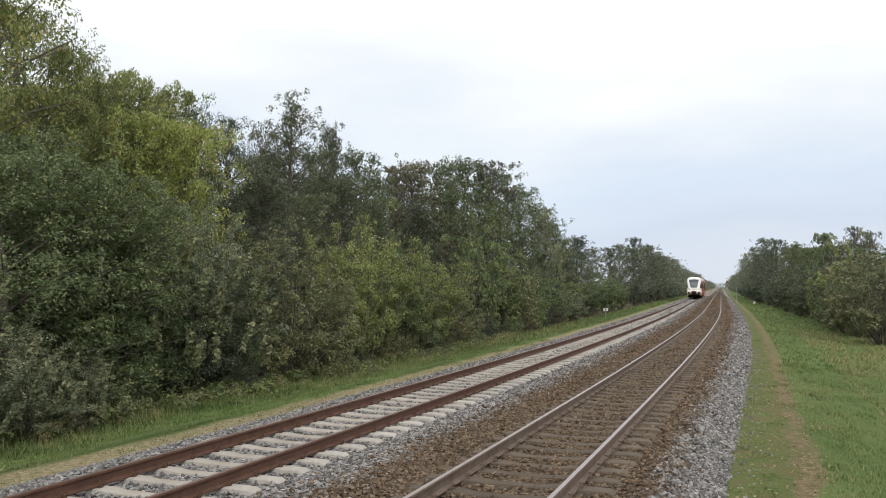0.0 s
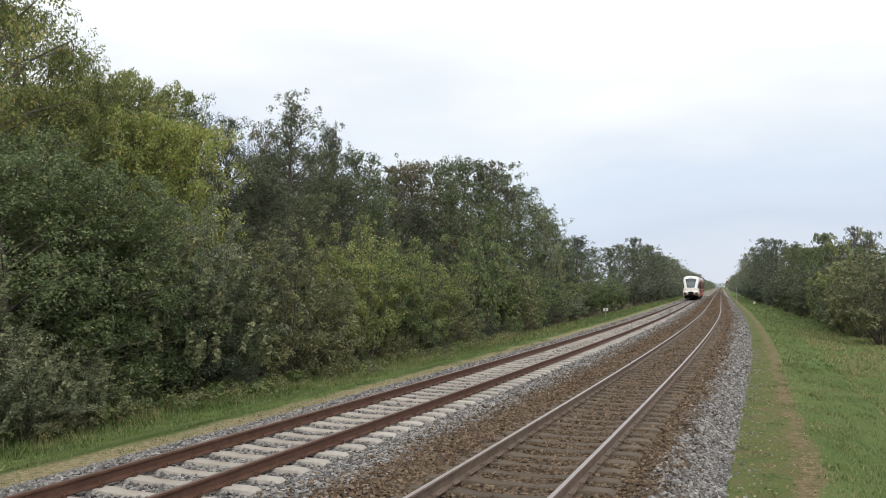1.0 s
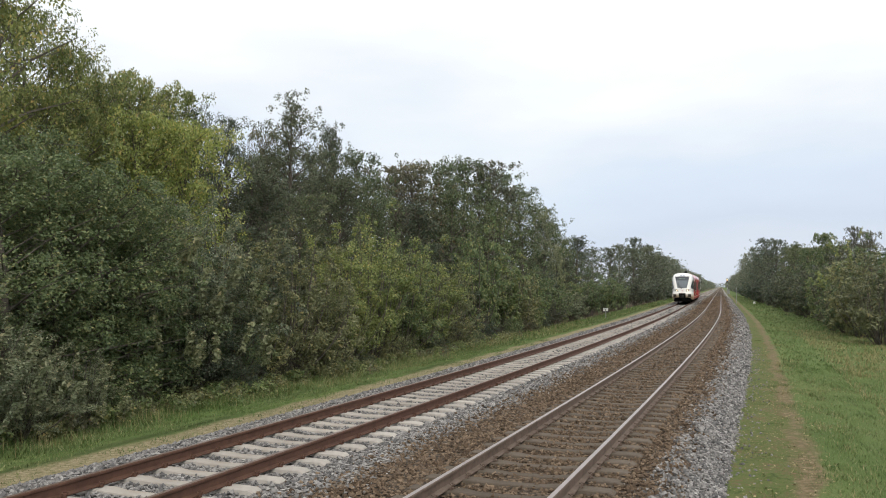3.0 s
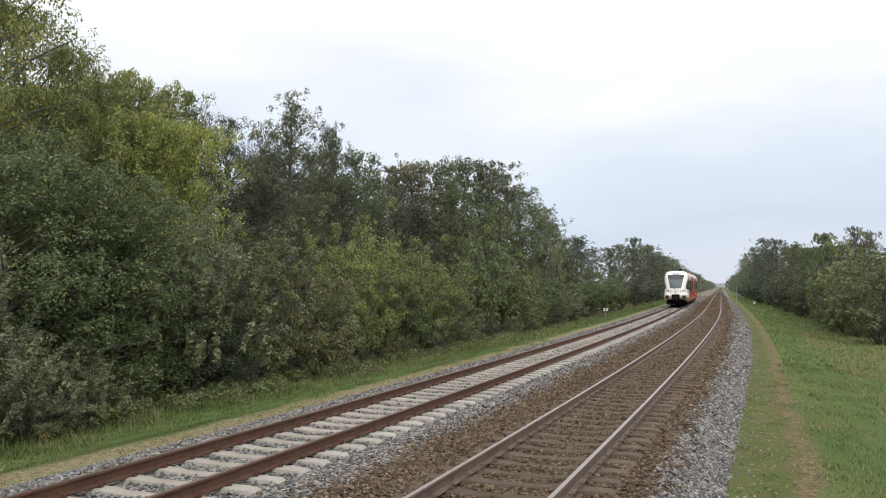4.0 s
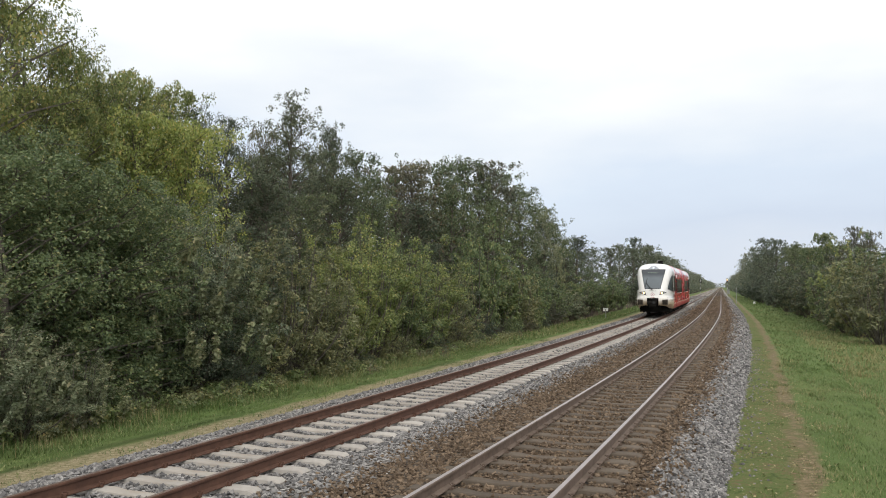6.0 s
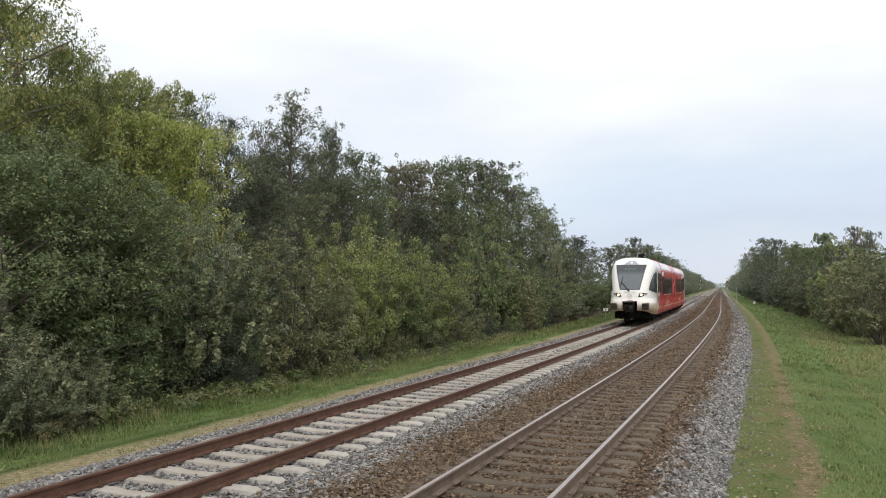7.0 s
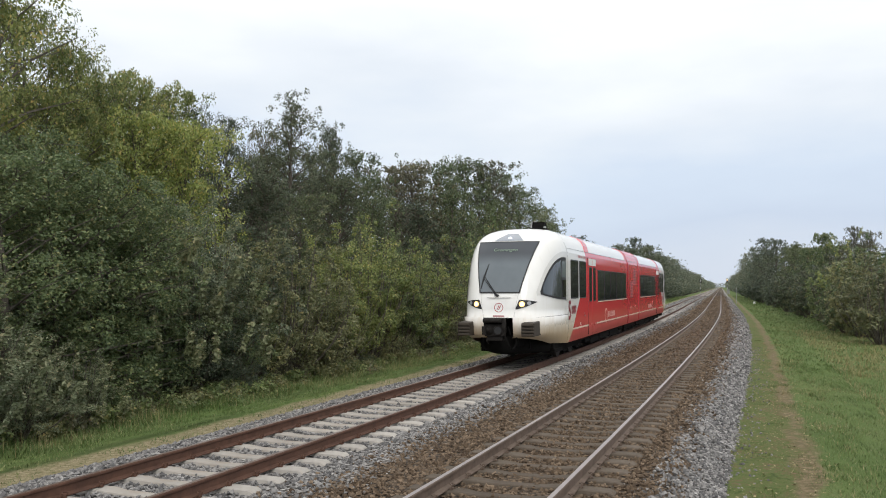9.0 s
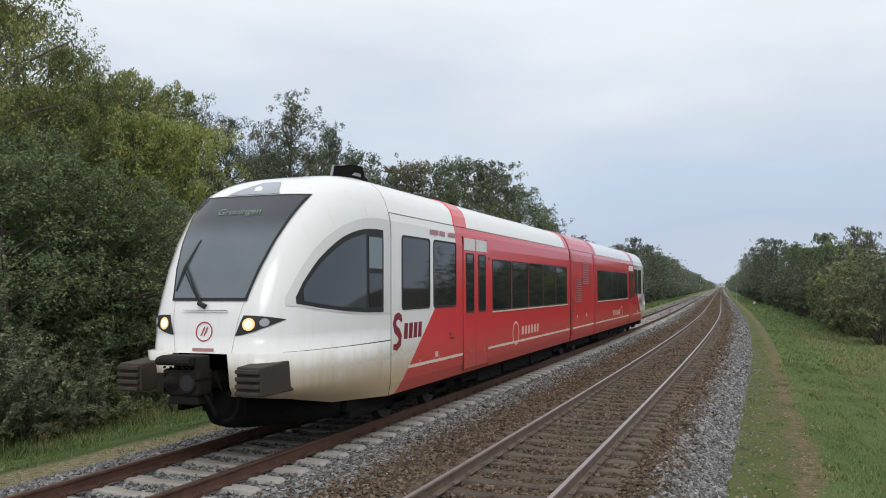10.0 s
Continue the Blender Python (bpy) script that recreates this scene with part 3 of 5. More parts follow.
def tree_bones(rng, height, radius, base, limbs, twigs, taper, clump, bare=0, lean=0.25):
    """Trunk and limbs as tubes, and the leaf clumps that sit on the limbs like shelves; bare twigs may stand out of the top."""
    bm = bmesh.new()
    top = Vector((rng.normal(0, lean), rng.normal(0, lean), height * 0.96))
    mid = Vector((rng.normal(0, lean), rng.normal(0, lean), height * 0.5))
    r0 = height * 0.013 + 0.04

    def trunk(f):
        a, b = Vector((0, 0, -0.25)).lerp(mid, f), mid.lerp(top, f)
        return a.lerp(b, f)

    tube(bm, [trunk(f) for f in (0, 0.15, 0.35, 0.55, 0.75, 0.9, 1.0)], [r0 * s for s in (1.25, 0.95, 0.8, 0.6, 0.38, 0.2, 0.07)], 7)
    centres = []
    for i in range(limbs):
        f = base + (0.97 - base) * (i + rng.uniform(0, 1)) / limbs
        g = (f - base) / (1 - base)
        shape = max(0.05, 1 - abs((g - 0.42) / 0.62) ** 2.6) ** 0.6 if taper < 0.2 else math.sqrt(max(0.03, 1 - ((g - 0.33) / 0.7) ** 2))
        reach = radius * shape * rng.uniform(0.66, 1.06) * (1.1 - taper * g)
        az = i * 2.39996 + rng.uniform(-0.5, 0.5)
        rise = (0.18 + 0.62 * g) * rng.uniform(0.6, 1.3)
        p0 = trunk(f)
        d = Vector((math.cos(az), math.sin(az), 0))
        p1 = p0 + d * reach * 0.5 + Vector((0, 0, reach * rise * 0.6))
        p2 = p0 + d * reach + Vector((0, 0, min(reach * rise * 0.95, height * 0.97 - p0.z)))
        tube(bm, [p0, p1, p2], [r0 * 0.36 * (1.15 - g), r0 * 0.2 * (1.15 - g) + 0.006, 0.008], 4)
        for k in range(7):
            t = 0.30 + 0.70 * (k + rng.uniform(0, 1)) / 7
            c = p0.lerp(p1, t * 2) if t < 0.5 else p1.lerp(p2, t * 2 - 1)
            c = c + Vector(rng.normal(0, 1, 3)) * (0.15 * radius * t + 0.08)
            c.z = min(c.z, height * 0.97)
            centres.append((c.x, c.y, c.z, clump * rng.uniform(0.4, 0.95) * (1.1 - 0.35 * g), d.x * 0.4, d.y * 0.4, 0.7))
            if k < twigs:
                tube(bm, [p0.lerp(p1, 0.9), p0.lerp(c, 0.75), c + Vector((0, 0, 0.1))], [0.016, 0.011, 0.004], 3)
    for k in range(26):
        a = trunk(rng.uniform(0.78, 0.99)) + Vector(rng.normal(0, 0.13 * radius, 3))
        centres.append((a.x, a.y, min(a.z, height), clump * rng.uniform(0.35, 0.7), 0, 0, 0.6))
    for k in range(bare):
        f, az = rng.uniform(0.5, 0.93), rng.uniform(0, 6.283)
        a = trunk(f)
        out = radius * (1.15 - f) * rng.uniform(0.6, 1.5)
        e = a + Vector((math.cos(az) * out, math.sin(az) * out, rng.uniform(0.7, 1.4)))
        tube(bm, [a, a.lerp(e, 0.55) + Vector((0, 0, 0.12)), e], [0.026, 0.016, 0.006], 3)
        for j in range(3):
            q = a.lerp(e, rng.uniform(0.5, 0.9))
            tube(bm, [q, q + Vector((rng.normal(0, 0.3), rng.normal(0, 0.3), rng.uniform(0.25, 0.7)))], [0.011, 0.005], 3)
    return bm, np.array(centres)


def bush_bones(rng, height, radius, stems, twigs, clump):
    """Many upright stems from one stool, with sprays of leaves along them almost to the ground."""
    bm = bmesh.new()
    centres = []
    for i in range(stems):
        az = i * 2.39996 + rng.uniform(-0.4, 0.4)
        out = radius * math.sqrt((i + 0.5) / stems) * rng.uniform(0.7, 1.15)
        h = height * (1.02 - 0.42 * (out / radius) ** 2) * rng.uniform(0.68, 1.1)
        d = Vector((math.cos(az), math.sin(az), 0))
        p0 = d * 0.2 + Vector((0, 0, -0.2))
        p1 = d * out * 0.7 + Vector((0, 0, h * 0.5))
        p2 = d * out + Vector((0, 0, h))
        tube(bm, [p0, p1, p2], [0.036, 0.022, 0.005], 4)
        for k in range(7):
            t = 0.30 + 0.70 * (k + rng.uniform(0, 1)) / 7
            c = p0.lerp(p1, t * 2) if t < 0.5 else p1.lerp(p2, t * 2 - 1)
            c = c + Vector(rng.normal(0, 1, 3)) * 0.13 * radius
            c.z = max(c.z, 0.15)
            centres.append((c.x, c.y, c.z, clump * rng.uniform(0.6, 1.2) * (1.15 - 0.5 * t), d.x * 0.6, d.y * 0.6, 0.55))
            if k < twigs:
                tube(bm, [p0.lerp(p1, 0.8), p0.lerp(c, 0.7), c], [0.014, 0.01, 0.004], 3)
        # leafy whips that stand out of the outline
        if i % 2 == 0:
            e = p2 + d * rng.uniform(0, 0.3) + Vector((0, 0, rng.uniform(0.25, 0.6)))
            tube(bm, [p2, e], [0.006, 0.003], 3)
            for q in (0.25, 0.6, 1.0):
                w = p2.lerp(e, q)
                centres.append((w.x, w.y, w.z, 0.17, 0, 0, 0.5))
    # skirts of low growth
    for k in range(stems // 3):
        az, rr = rng.uniform(0, 6.283), radius * rng.uniform(0.3, 0.85)
        centres.append((math.cos(az) * rr, math.sin(az) * rr, rng.uniform(0.08, 0.3) * height, clump * 0.8, math.cos(az) * 0.5, math.sin(az) * 0.5, 0.5))
    return bm, np.array(centres)


PROTO = {}
SPECIES = {
    # name: form, height, radius, leaf, clear stem, limbs, leaf size, clump, bare twigs, label
    "ash": ("tree", 10.5, 3.5, "olive", 0.22, 54, 0.19, 0.80, 8, "olive-green broadleaf tree turning yellow, leafy to low down"),
    "maple": ("tree", 9.5, 3.6, "lime", 0.12, 50, 0.18, 0.85, 0, "yellow-green broadleaf tree with a rounded crown"),
    "alder": ("tree", 11.0, 2.9, "dark", 0.10, 48, 0.16, 0.62, 18, "dark green slender alder with bare twigs at the top"),
    "poplar": ("tree", 12.5, 2.9, "dusky", 0.12, 60, 0.15, 0.62, 16, "tall thin-crowned grey-green tree with bare twigs"),
    "oak": ("tree", 11.5, 3.7, "green", 0.10, 50, 0.18, 0.78, 6, "dark green oak with a dense domed crown"),
    "birch": ("tree", 10.5, 3.1, "brown", 0.10, 50, 0.16, 0.62, 36, "brownish half-bare tree in autumn leaf"),
    "white_willow": ("tree", 9.0, 2.2, "pale", 0.2, 40, 0.15, 0.55, 4, "grey-white leaved willow among darker trees"),
    "sallow": ("tree", 7.5, 2.6, "sallow", 0.04, 44, 0.17, 0.60, 0, "leafy green tall shrub at the wood's edge"),
    "willow_bush": ("bush", 4.5, 2.1, "willow", 0, 26, 0.15, 0.36, 0, "grey-green willow bush with upright whips"),
    "hazel_bush": ("bush", 5.0, 2.2, "hazel", 0, 26, 0.16, 0.42, 0, "green hazel bush beside the track verge"),
    "elder_bush": ("bush", 4.8, 2.1, "elder", 0, 28, 0.14, 0.38, 0, "olive bush of upright stems with autumn tints"),
    "lime_bush": ("bush", 5.0, 2.2, "spring", 0, 26, 0.15, 0.40, 0, "light yellow-green bush of upright stems"),
    "bramble_bush": ("bush", 4.2, 2.2, "dark", 0, 24, 0.15, 0.40, 0, "dark green tangled bush at the wood's edge"),
    "brown_bush": ("bush", 4.6, 2.2, "brown", 0, 24, 0.14, 0.38, 0, "brownish-green bush with thinning leaves"),
}
FINE = {"close": (1.05, 0.54, 1.0), "near": (0.85, 0.72, 1.0), "mid": (0.50, 1.04, 1.05), "far": (0.17, 1.7, 1.2)}


def plant(kind, fine, u, y, height, turn, group, wide=1.0):
    """One tree or bush at its place on the line, grown to the height given and spread by the factor wide."""
    form, h0, radius, leaf, clear, limbs, size, clump, bare, label = SPECIES[kind]
    key = (kind, fine)
    # further trees swap to greyer leaves: haze put into the leaf colour
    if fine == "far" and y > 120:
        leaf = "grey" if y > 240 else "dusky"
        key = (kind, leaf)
    at = on_line(u, y, float(ground_height(u)))
    s = height / h0
    w = s * wide * (1.0 if form == "tree" else min(1.25, max(0.85, 1.2 / max(s, 0.5))))
    m = Matrix.Translation(at) @ pose(0, 0, 0, 0, 0, turn) @ Matrix.Diagonal((w, w, s, 1))
    if key not in PROTO:
        rng = np.random.default_rng(sum(map(ord, kind)) + len(fine))
        share, grow, loose = FINE[fine]
        count = (21000 if form == "tree" else 13500) * share
        if kind in ("ash", "maple"):
            count *= 1.3
        if kind == "poplar":
            count *= 1.25
        fold = fine == "close"
        if form == "bush" and fine in ("close", "near"):
            count, grow = count * 1.35, grow * 0.8
        if form == "tree":
            bm, centres = tree_bones(rng, h0, radius, clear, limbs, 2 if fine in ("close", "near") else 0, {"poplar": 0.5, "alder": 0.3}.get(kind, 0.12), clump * loose, bare)
        else:
            bm, centres = bush_bones(rng, h0, radius, limbs, 1 if fold else 0, clump * loose)
        thing = tagged(new("tree" if form == "tree" else "bush"), label, form, group)
        part("trunk" if form == "tree" else "stool", bm, BARK, thing)
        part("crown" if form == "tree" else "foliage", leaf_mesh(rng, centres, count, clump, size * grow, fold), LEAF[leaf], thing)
        if kind == "willow_bush" and fine == "close":
            bm, ends = bmesh.new(), []
            for k in range(60):
                az, rr = rng.uniform(0, 6.283), radius * math.sqrt(rng.uniform(0.1, 1.2))
                h = h0 * (1.0 - 0.6 * (rr / radius) ** 2) * rng.uniform(0.5, 1.0)
                a = Vector((math.cos(az) * rr, math.sin(az) * rr, h))
                b = a + Vector((math.cos(az) * rng.uniform(0.1, 0.6), math.sin(az) * rng.uniform(0.1, 0.6), rng.uniform(0.45, 1.05)))
                tube(bm, [a, b], [0.008, 0.003], 3)
                ends += [tuple(a.lerp(b, t)) for t in (0.05, 0.2, 0.35, 0.5, 0.65, 0.8, 0.95)]
            tagged(part("shoot", bm, BARK, thing), kind="stuff")
            part("shoot_foliage", leaf_mesh(rng, np.array(ends), 6500, 0.10, 0.12, True), LEAF["pale"], thing, "pale narrow leaves on upright shoots")
        thing.matrix_basis = m
        PROTO[key] = thing
        return thing
    src = PROTO[key]
    ob = copy_thing(src, pose(0, 0, 0))
    ob.matrix_basis = m
    tagged(ob, label, form, group)
    return ob


def fine_at(y):
    return "close" if y < 22 else "near" if y < 42 else "mid" if y < 128 else "far"


def build_woods():
    rng = np.random.default_rng(21)
    edge, wood = "bushes along the wood's edge", "trees of the wood"
    # kind, across, along, height, spread: the tall trees that make the skyline, those half grown before them, and the front row
    skyline = (
            ("ash", -17.5, 17.0, 15.1, 0.62), ("ash", -19.5, 20.2, 13.0, 0.55), ("ash", -18.4, 21.2, 11.7, 0.42), ("ash", -19.0, 23.3, 11.4, 0.5),
            ("ash", -20.5, 26.8, 12.2, 0.55), ("ash", -20.4, 28.4, 12.1, 0.55), ("maple", -17.0, 25.6, 9.7, 0.62), ("maple", -17.6, 23.8, 9.7, 0.7),
            ("ash", -17.6, 19.6, 9.6, 0.7), ("alder", -20.5, 30.9, 11.9, 0.6), ("alder", -18.8, 30.8, 11.4, 0.55), ("alder", -17.4, 30.5, 9.2, 0.7),
            ("birch", -21, 36.7, 11.9, 0.5), ("poplar", -18.2, 35.3, 13.4, 0.82), ("poplar", -20.4, 43.4, 14.0, 0.55), ("alder", -20.5, 37.5, 10.8, 0.8),
            ("alder", -21.5, 42.9, 11.9, 0.8), ("alder", -18.2, 39.4, 10.7, 0.8), ("oak", -18.6, 43.2, 11.6, 0.62), ("birch", -19.0, 49.2, 11.6, 0.9),
            ("oak", -17.2, 42.2, 9.9, 0.7), ("birch", -18.6, 52.7, 12.3, 0.9), ("oak", -18.2, 56.7, 12.8, 0.8), ("oak", -19.0, 64.9, 14.4, 0.8),
            ("birch", -18.4, 67.8, 14.5, 0.85), ("oak", -18.6, 74.4, 14.5, 0.78), ("oak", -18.2, 80.4, 13.6, 0.8), ("oak", -18.0, 87.3, 12.4, 0.8),
            ("oak", -17.6, 93.4, 11.0, 0.8), ("white_willow", -15.4, 79.5, 11.0, 0.5), ("white_willow", -14.9, 82.9, 7.8, 0.55),
            ("oak", -17.2, 99.7, 9.5, 0.75), ("poplar", -19.0, 119.7, 11.5, 1.3), ("oak", -19, 135.2, 9.8, 0.9), ("alder", -21.5, 126.9, 9.6, 1.1),
            ("oak", -21.5, 140.6, 9.5, 0.9), ("alder", -19, 155.1, 11.1, 1.2), ("oak", -18.6, 171.5, 12.3, 0.8), ("oak", -18.4, 197.2, 15.2, 0.7),
            ("oak", -18.4, 234.8, 15.4, 0.8), ("oak", -18.6, 276.5, 15.1, 0.8), ("alder", -18.6, 316.9, 15.2, 1.1), ("oak", -18.5, 368.9, 15.6, 0.9),)
    behind = (
        ("alder", -16.0, 29.4, 8.3, 1.0), ("alder", -19.5, 35.1, 10.1, 0.8), ("oak", -16.2, 32.6, 7.8, 0.7), ("alder", -15.8, 35.4, 8.9, 1.0),
        ("oak", -16.0, 39.3, 8.2, 0.75), ("alder", -15.8, 46.5, 8.8, 1.0), ("oak", -16.2, 53.4, 10.1, 0.8), ("oak", -15.8, 61.8, 10.2, 0.8),
        ("oak", -15.8, 71.9, 8.7, 0.8), ("alder", -15.6, 80.7, 7.1, 1.0), ("alder", -15.2, 89.3, 6.5, 1.0), ("oak", -15.2, 105.4, 6.0, 0.8),
        ("alder", -15.2, 131.5, 6.8, 1), ("oak", -15.2, 186.9, 7.4, 0.8),)
    edge_row = (
        ("sallow", -13.0, 14.1, 6.5, 1.15), ("sallow", -13.2, 15.7, 6.7, 1.1), ("sallow", -12.9, 16.9, 6.4, 1.1), ("sallow", -12.8, 18.2, 5.8, 1.0),
        ("sallow", -14.8, 16.4, 7.6, 1.0), ("willow_bush", -13.4, 20.4, 5.7, 1.0), ("willow_bush", -13.0, 21.1, 5.1, 0.9),
        ("bramble_bush", -13.8, 23.6, 5.7, 1.0), ("hazel_bush", -12.4, 21.8, 3.9, 0.8), ("bramble_bush", -12.8, 20.4, 3.7, 0.9),
        ("elder_bush", -12.4, 23.2, 4.7, 0.8), ("elder_bush", -12.3, 25.1, 5.5, 1.05), ("lime_bush", -12.7, 29.7, 5.8, 0.8),
        ("lime_bush", -12.6, 32.2, 6.8, 0.95), ("elder_bush", -12.0, 27.0, 4.1, 0.7), ("hazel_bush", -12.6, 35.5, 5.4, 0.75),
        ("lime_bush", -12.2, 37.8, 5.6, 0.95), ("elder_bush", -12.0, 41.3, 4.4, 0.75), ("hazel_bush", -12.8, 48.4, 7.6, 0.75),
        ("hazel_bush", -12.8, 53.4, 5.8, 0.8), ("elder_bush", -12.6, 57.1, 4.4, 0.8), ("lime_bush", -12.2, 60.1, 3.3, 0.7),
        ("hazel_bush", -13.2, 65.0, 5.0, 0.8), ("hazel_bush", -12.8, 72.2, 3.6, 0.8), ("brown_bush", -12.2, 67.5, 2.2, 0.8),
        ("willow_bush", -12.6, 78.6, 3.0, 1.0), ("hazel_bush", -12.6, 89.1, 4.4, 0.85), ("hazel_bush", -12.4, 101.3, 5.1, 0.8),
        ("hazel_bush", -12.2, 113.7, 4.2, 0.7), ("hazel_bush", -12.2, 135.4, 5.4, 0.9), ("hazel_bush", -12.2, 161.6, 4.7, 0.8),
        ("hazel_bush", -12.2, 188.8, 5.3, 0.9), ("bramble_bush", -12.2, 226.6, 4.8, 0.9),)
    for kind, u, y, h, wide in skyline + behind:
        plant(kind, fine_at(y), u, y, h * 0.96, rng.uniform(0, 360), wood, wide)
    for kind, u, y, h, wide in edge_row:
        plant(kind, fine_at(y), u, y, h * 0.95, rng.uniform(0, 360), edge, wide)
    # trees behind, which close the gaps
    for y in np.arange(17, 150, 5.2):
        kind = ("oak", "alder", "birch", "ash")[int(rng.integers(4))]
        h = np.interp(y, [14, 25, 40, 60, 90, 105, 130, 150], [12.2, 11.0, 10.4, 10.6, 10.0, 7.5, 6.8, 8.0])
        plant(kind, "far" if y > 60 else "mid", rng.uniform(-27, -23.5), y + rng.uniform(-1.5, 1.5), h * rng.uniform(0.92, 1.06), rng.uniform(0, 360), wood)
    # dark understorey between the bushes and the tall trees
    for y in np.arange(11, 132, 4.1):
        kind = ("bramble_bush", "bramble_bush", "hazel_bush", "brown_bush")[int(rng.integers(4))]
        h = np.interp(y, [10, 18, 27, 45, 70, 90, 130], [4.6, 4.2, 4.2, 4.4, 4.4, 3.8, 3.6])
        plant(kind, fine_at(y + 12), rng.uniform(-15.6, -14.4), y + rng.uniform(-1, 1), h * rng.uniform(0.9, 1.1), rng.uniform(0, 360), edge)
    # pale willows at the near end, and low growth at the foot of the bushes
    for kind, u, y, h in (("willow_bush", -11.3, 10.6, 2.5), ("willow_bush", -11.2, 12.8, 2.1), ("willow_bush", -12.4, 12.0, 3.4), ("willow_bush", -11.9, 8.8, 3.3), ("willow_bush", -11.4, 14.6, 1.7)):
        plant(kind, "close", u, y, h, rng.uniform(0, 360), edge)
    for y in np.concatenate([np.arange(15.5, 18, 1.9), np.arange(21.5, 62, 2.6)]):
        kind = ("bramble_bush", "brown_bush", "hazel_bush", "elder_bush")[int(rng.integers(4))]
        plant(kind, "near" if y < 30 else "mid", -11.2 - rng.uniform(0, 0.6), y + rng.uniform(-0.6, 0.6), rng.uniform(0.6, 1.3), rng.uniform(0, 360), edge)
    # the wood goes on to the vanishing point
    for y in np.concatenate([np.arange(176, 330, 9.0), np.arange(330, 700, 16.0)]):
        kind = ("oak", "alder", "oak", "birch")[int(rng.integers(4))]
        plant(kind, "far", rng.uniform(-18, -14.5), y, rng.uniform(9.8, 12.8), rng.uniform(0, 360), wood)
        plant(("hazel_bush", "bramble_bush")[int(rng.integers(2))], "far", rng.uniform(-12.9, -11.9), y + 3, rng.uniform(4.2, 5.6), rng.uniform(0, 360), edge)


def build_right_side():
    rng = np.random.default_rng(33)
    group = "trees and bushes across the grass"
    near_rows = (
        ("elder_bush", 9.3, 49.1, 5.2, 1.0), ("elder_bush", 9.2, 55.8, 4.9, 0.9), ("hazel_bush", 8.8, 59.9, 4.0, 0.8), ("elder_bush", 8.2, 62.3, 2.0, 0.8),
        ("hazel_bush", 10.2, 57.0, 6.0, 1.0), ("lime_bush", 10.4, 69.9, 6.7, 0.9), ("birch", 11.2, 65.6, 7.3, 0.5), ("birch", 11.6, 77.0, 8.5, 0.5),
        ("sallow", 11.0, 90.9, 8.7, 0.6), ("hazel_bush", 9.2, 75.9, 4.9, 0.9), ("sallow", 10.6, 101.9, 7.6, 0.75), ("bramble_bush", 9.0, 88.4, 4.7, 0.9),
        ("elder_bush", 8.6, 94.0, 3.6, 0.8), ("oak", 10.4, 121.7, 9.3, 0.8), ("oak", 10.0, 153.0, 11.5, 0.8), ("oak", 9.8, 193.4, 14.1, 0.75),
        ("oak", 9.4, 244.4, 14.5, 0.55), ("bramble_bush", 8.4, 106.6, 4.7, 0.9), ("hazel_bush", 8.2, 128.0, 4.6, 0.9), ("lime_bush", 7.9, 138.4, 3.6, 0.7),
        ("bramble_bush", 7.8, 162.9, 5.5, 0.9), ("bramble_bush", 7.4, 190.7, 5.6, 0.8), ("alder", 9.0, 293.0, 14.9, 0.7), ("oak", 8.8, 328.3, 13.8, 0.6),)
    for kind, u, y, h, wide in near_rows:
        plant(kind, fine_at(y), u, y, h * 0.96, rng.uniform(0, 360), group, wide)
    for y in np.arange(60, 175, 6.5):
        plant(("bramble_bush", "bramble_bush", "brown_bush")[int(rng.integers(3))], fine_at(y), rng.uniform(10.0, 11.5), y, rng.uniform(4.6, 5.8), rng.uniform(0, 360), group)
    for y in np.arange(84, 170, 9.0):
        plant(("oak", "alder")[int(rng.integers(2))], "mid", rng.uniform(12.0, 13.5), y, np.interp(y, [84, 120, 170], [7.2, 8.2, 10.5]), rng.uniform(0, 360), group)
    for y in np.concatenate([np.arange(176, 320, 12.0), np.arange(320, 700, 22.0)]):
        kind = ("alder", "oak", "birch")[int(rng.integers(3))]
        plant(kind, "far", rng.uniform(9.0, 11.5), y, rng.uniform(8.5, 11.5), rng.uniform(0, 360), group)
        plant("bramble_bush", "far", rng.uniform(7.6, 8.6), y + 4, rng.uniform(4, 5.5), rng.uniform(0, 360), group)


build_woods()
build_right_side()

# ---------------------------------------------------------------- grass


def blades(name, u, y, height, width, mat, rng, label, lean=0.4, uneven=1.0):
    n = len(u)
    X, Y = line(u, y)
    Z = ground_height(u) - 0.02
    az = rng.uniform(0, 6.283, n)
    tuft = np.array([noise.noise((a * 2.1, b * 1.4, 9.0)) for a, b in zip(u, y)])
    h = height * rng.uniform(0.5, 1.3, n) * np.clip(1 + uneven * tuft, 0.35, 2.2)
    dx, dy = np.cos(az), np.sin(az)
    ln = h * rng.uniform(0, lean, n)
    base = np.stack([X, Y, Z], 1)
    side = np.stack([-dy, dx, np.zeros(n)], 1) * (width * rng.uniform(0.6, 1.3, n))[:, None]
    tip = base + np.stack([dx * ln, dy * ln, h], 1)
    v = np.stack([base - side, base + side, tip], 1).reshape(-1, 3)
    tagged(part(name, mesh_of(v, np.arange(n * 3).reshape(-1, 3)), mat), label, "grass", kind="stuff")


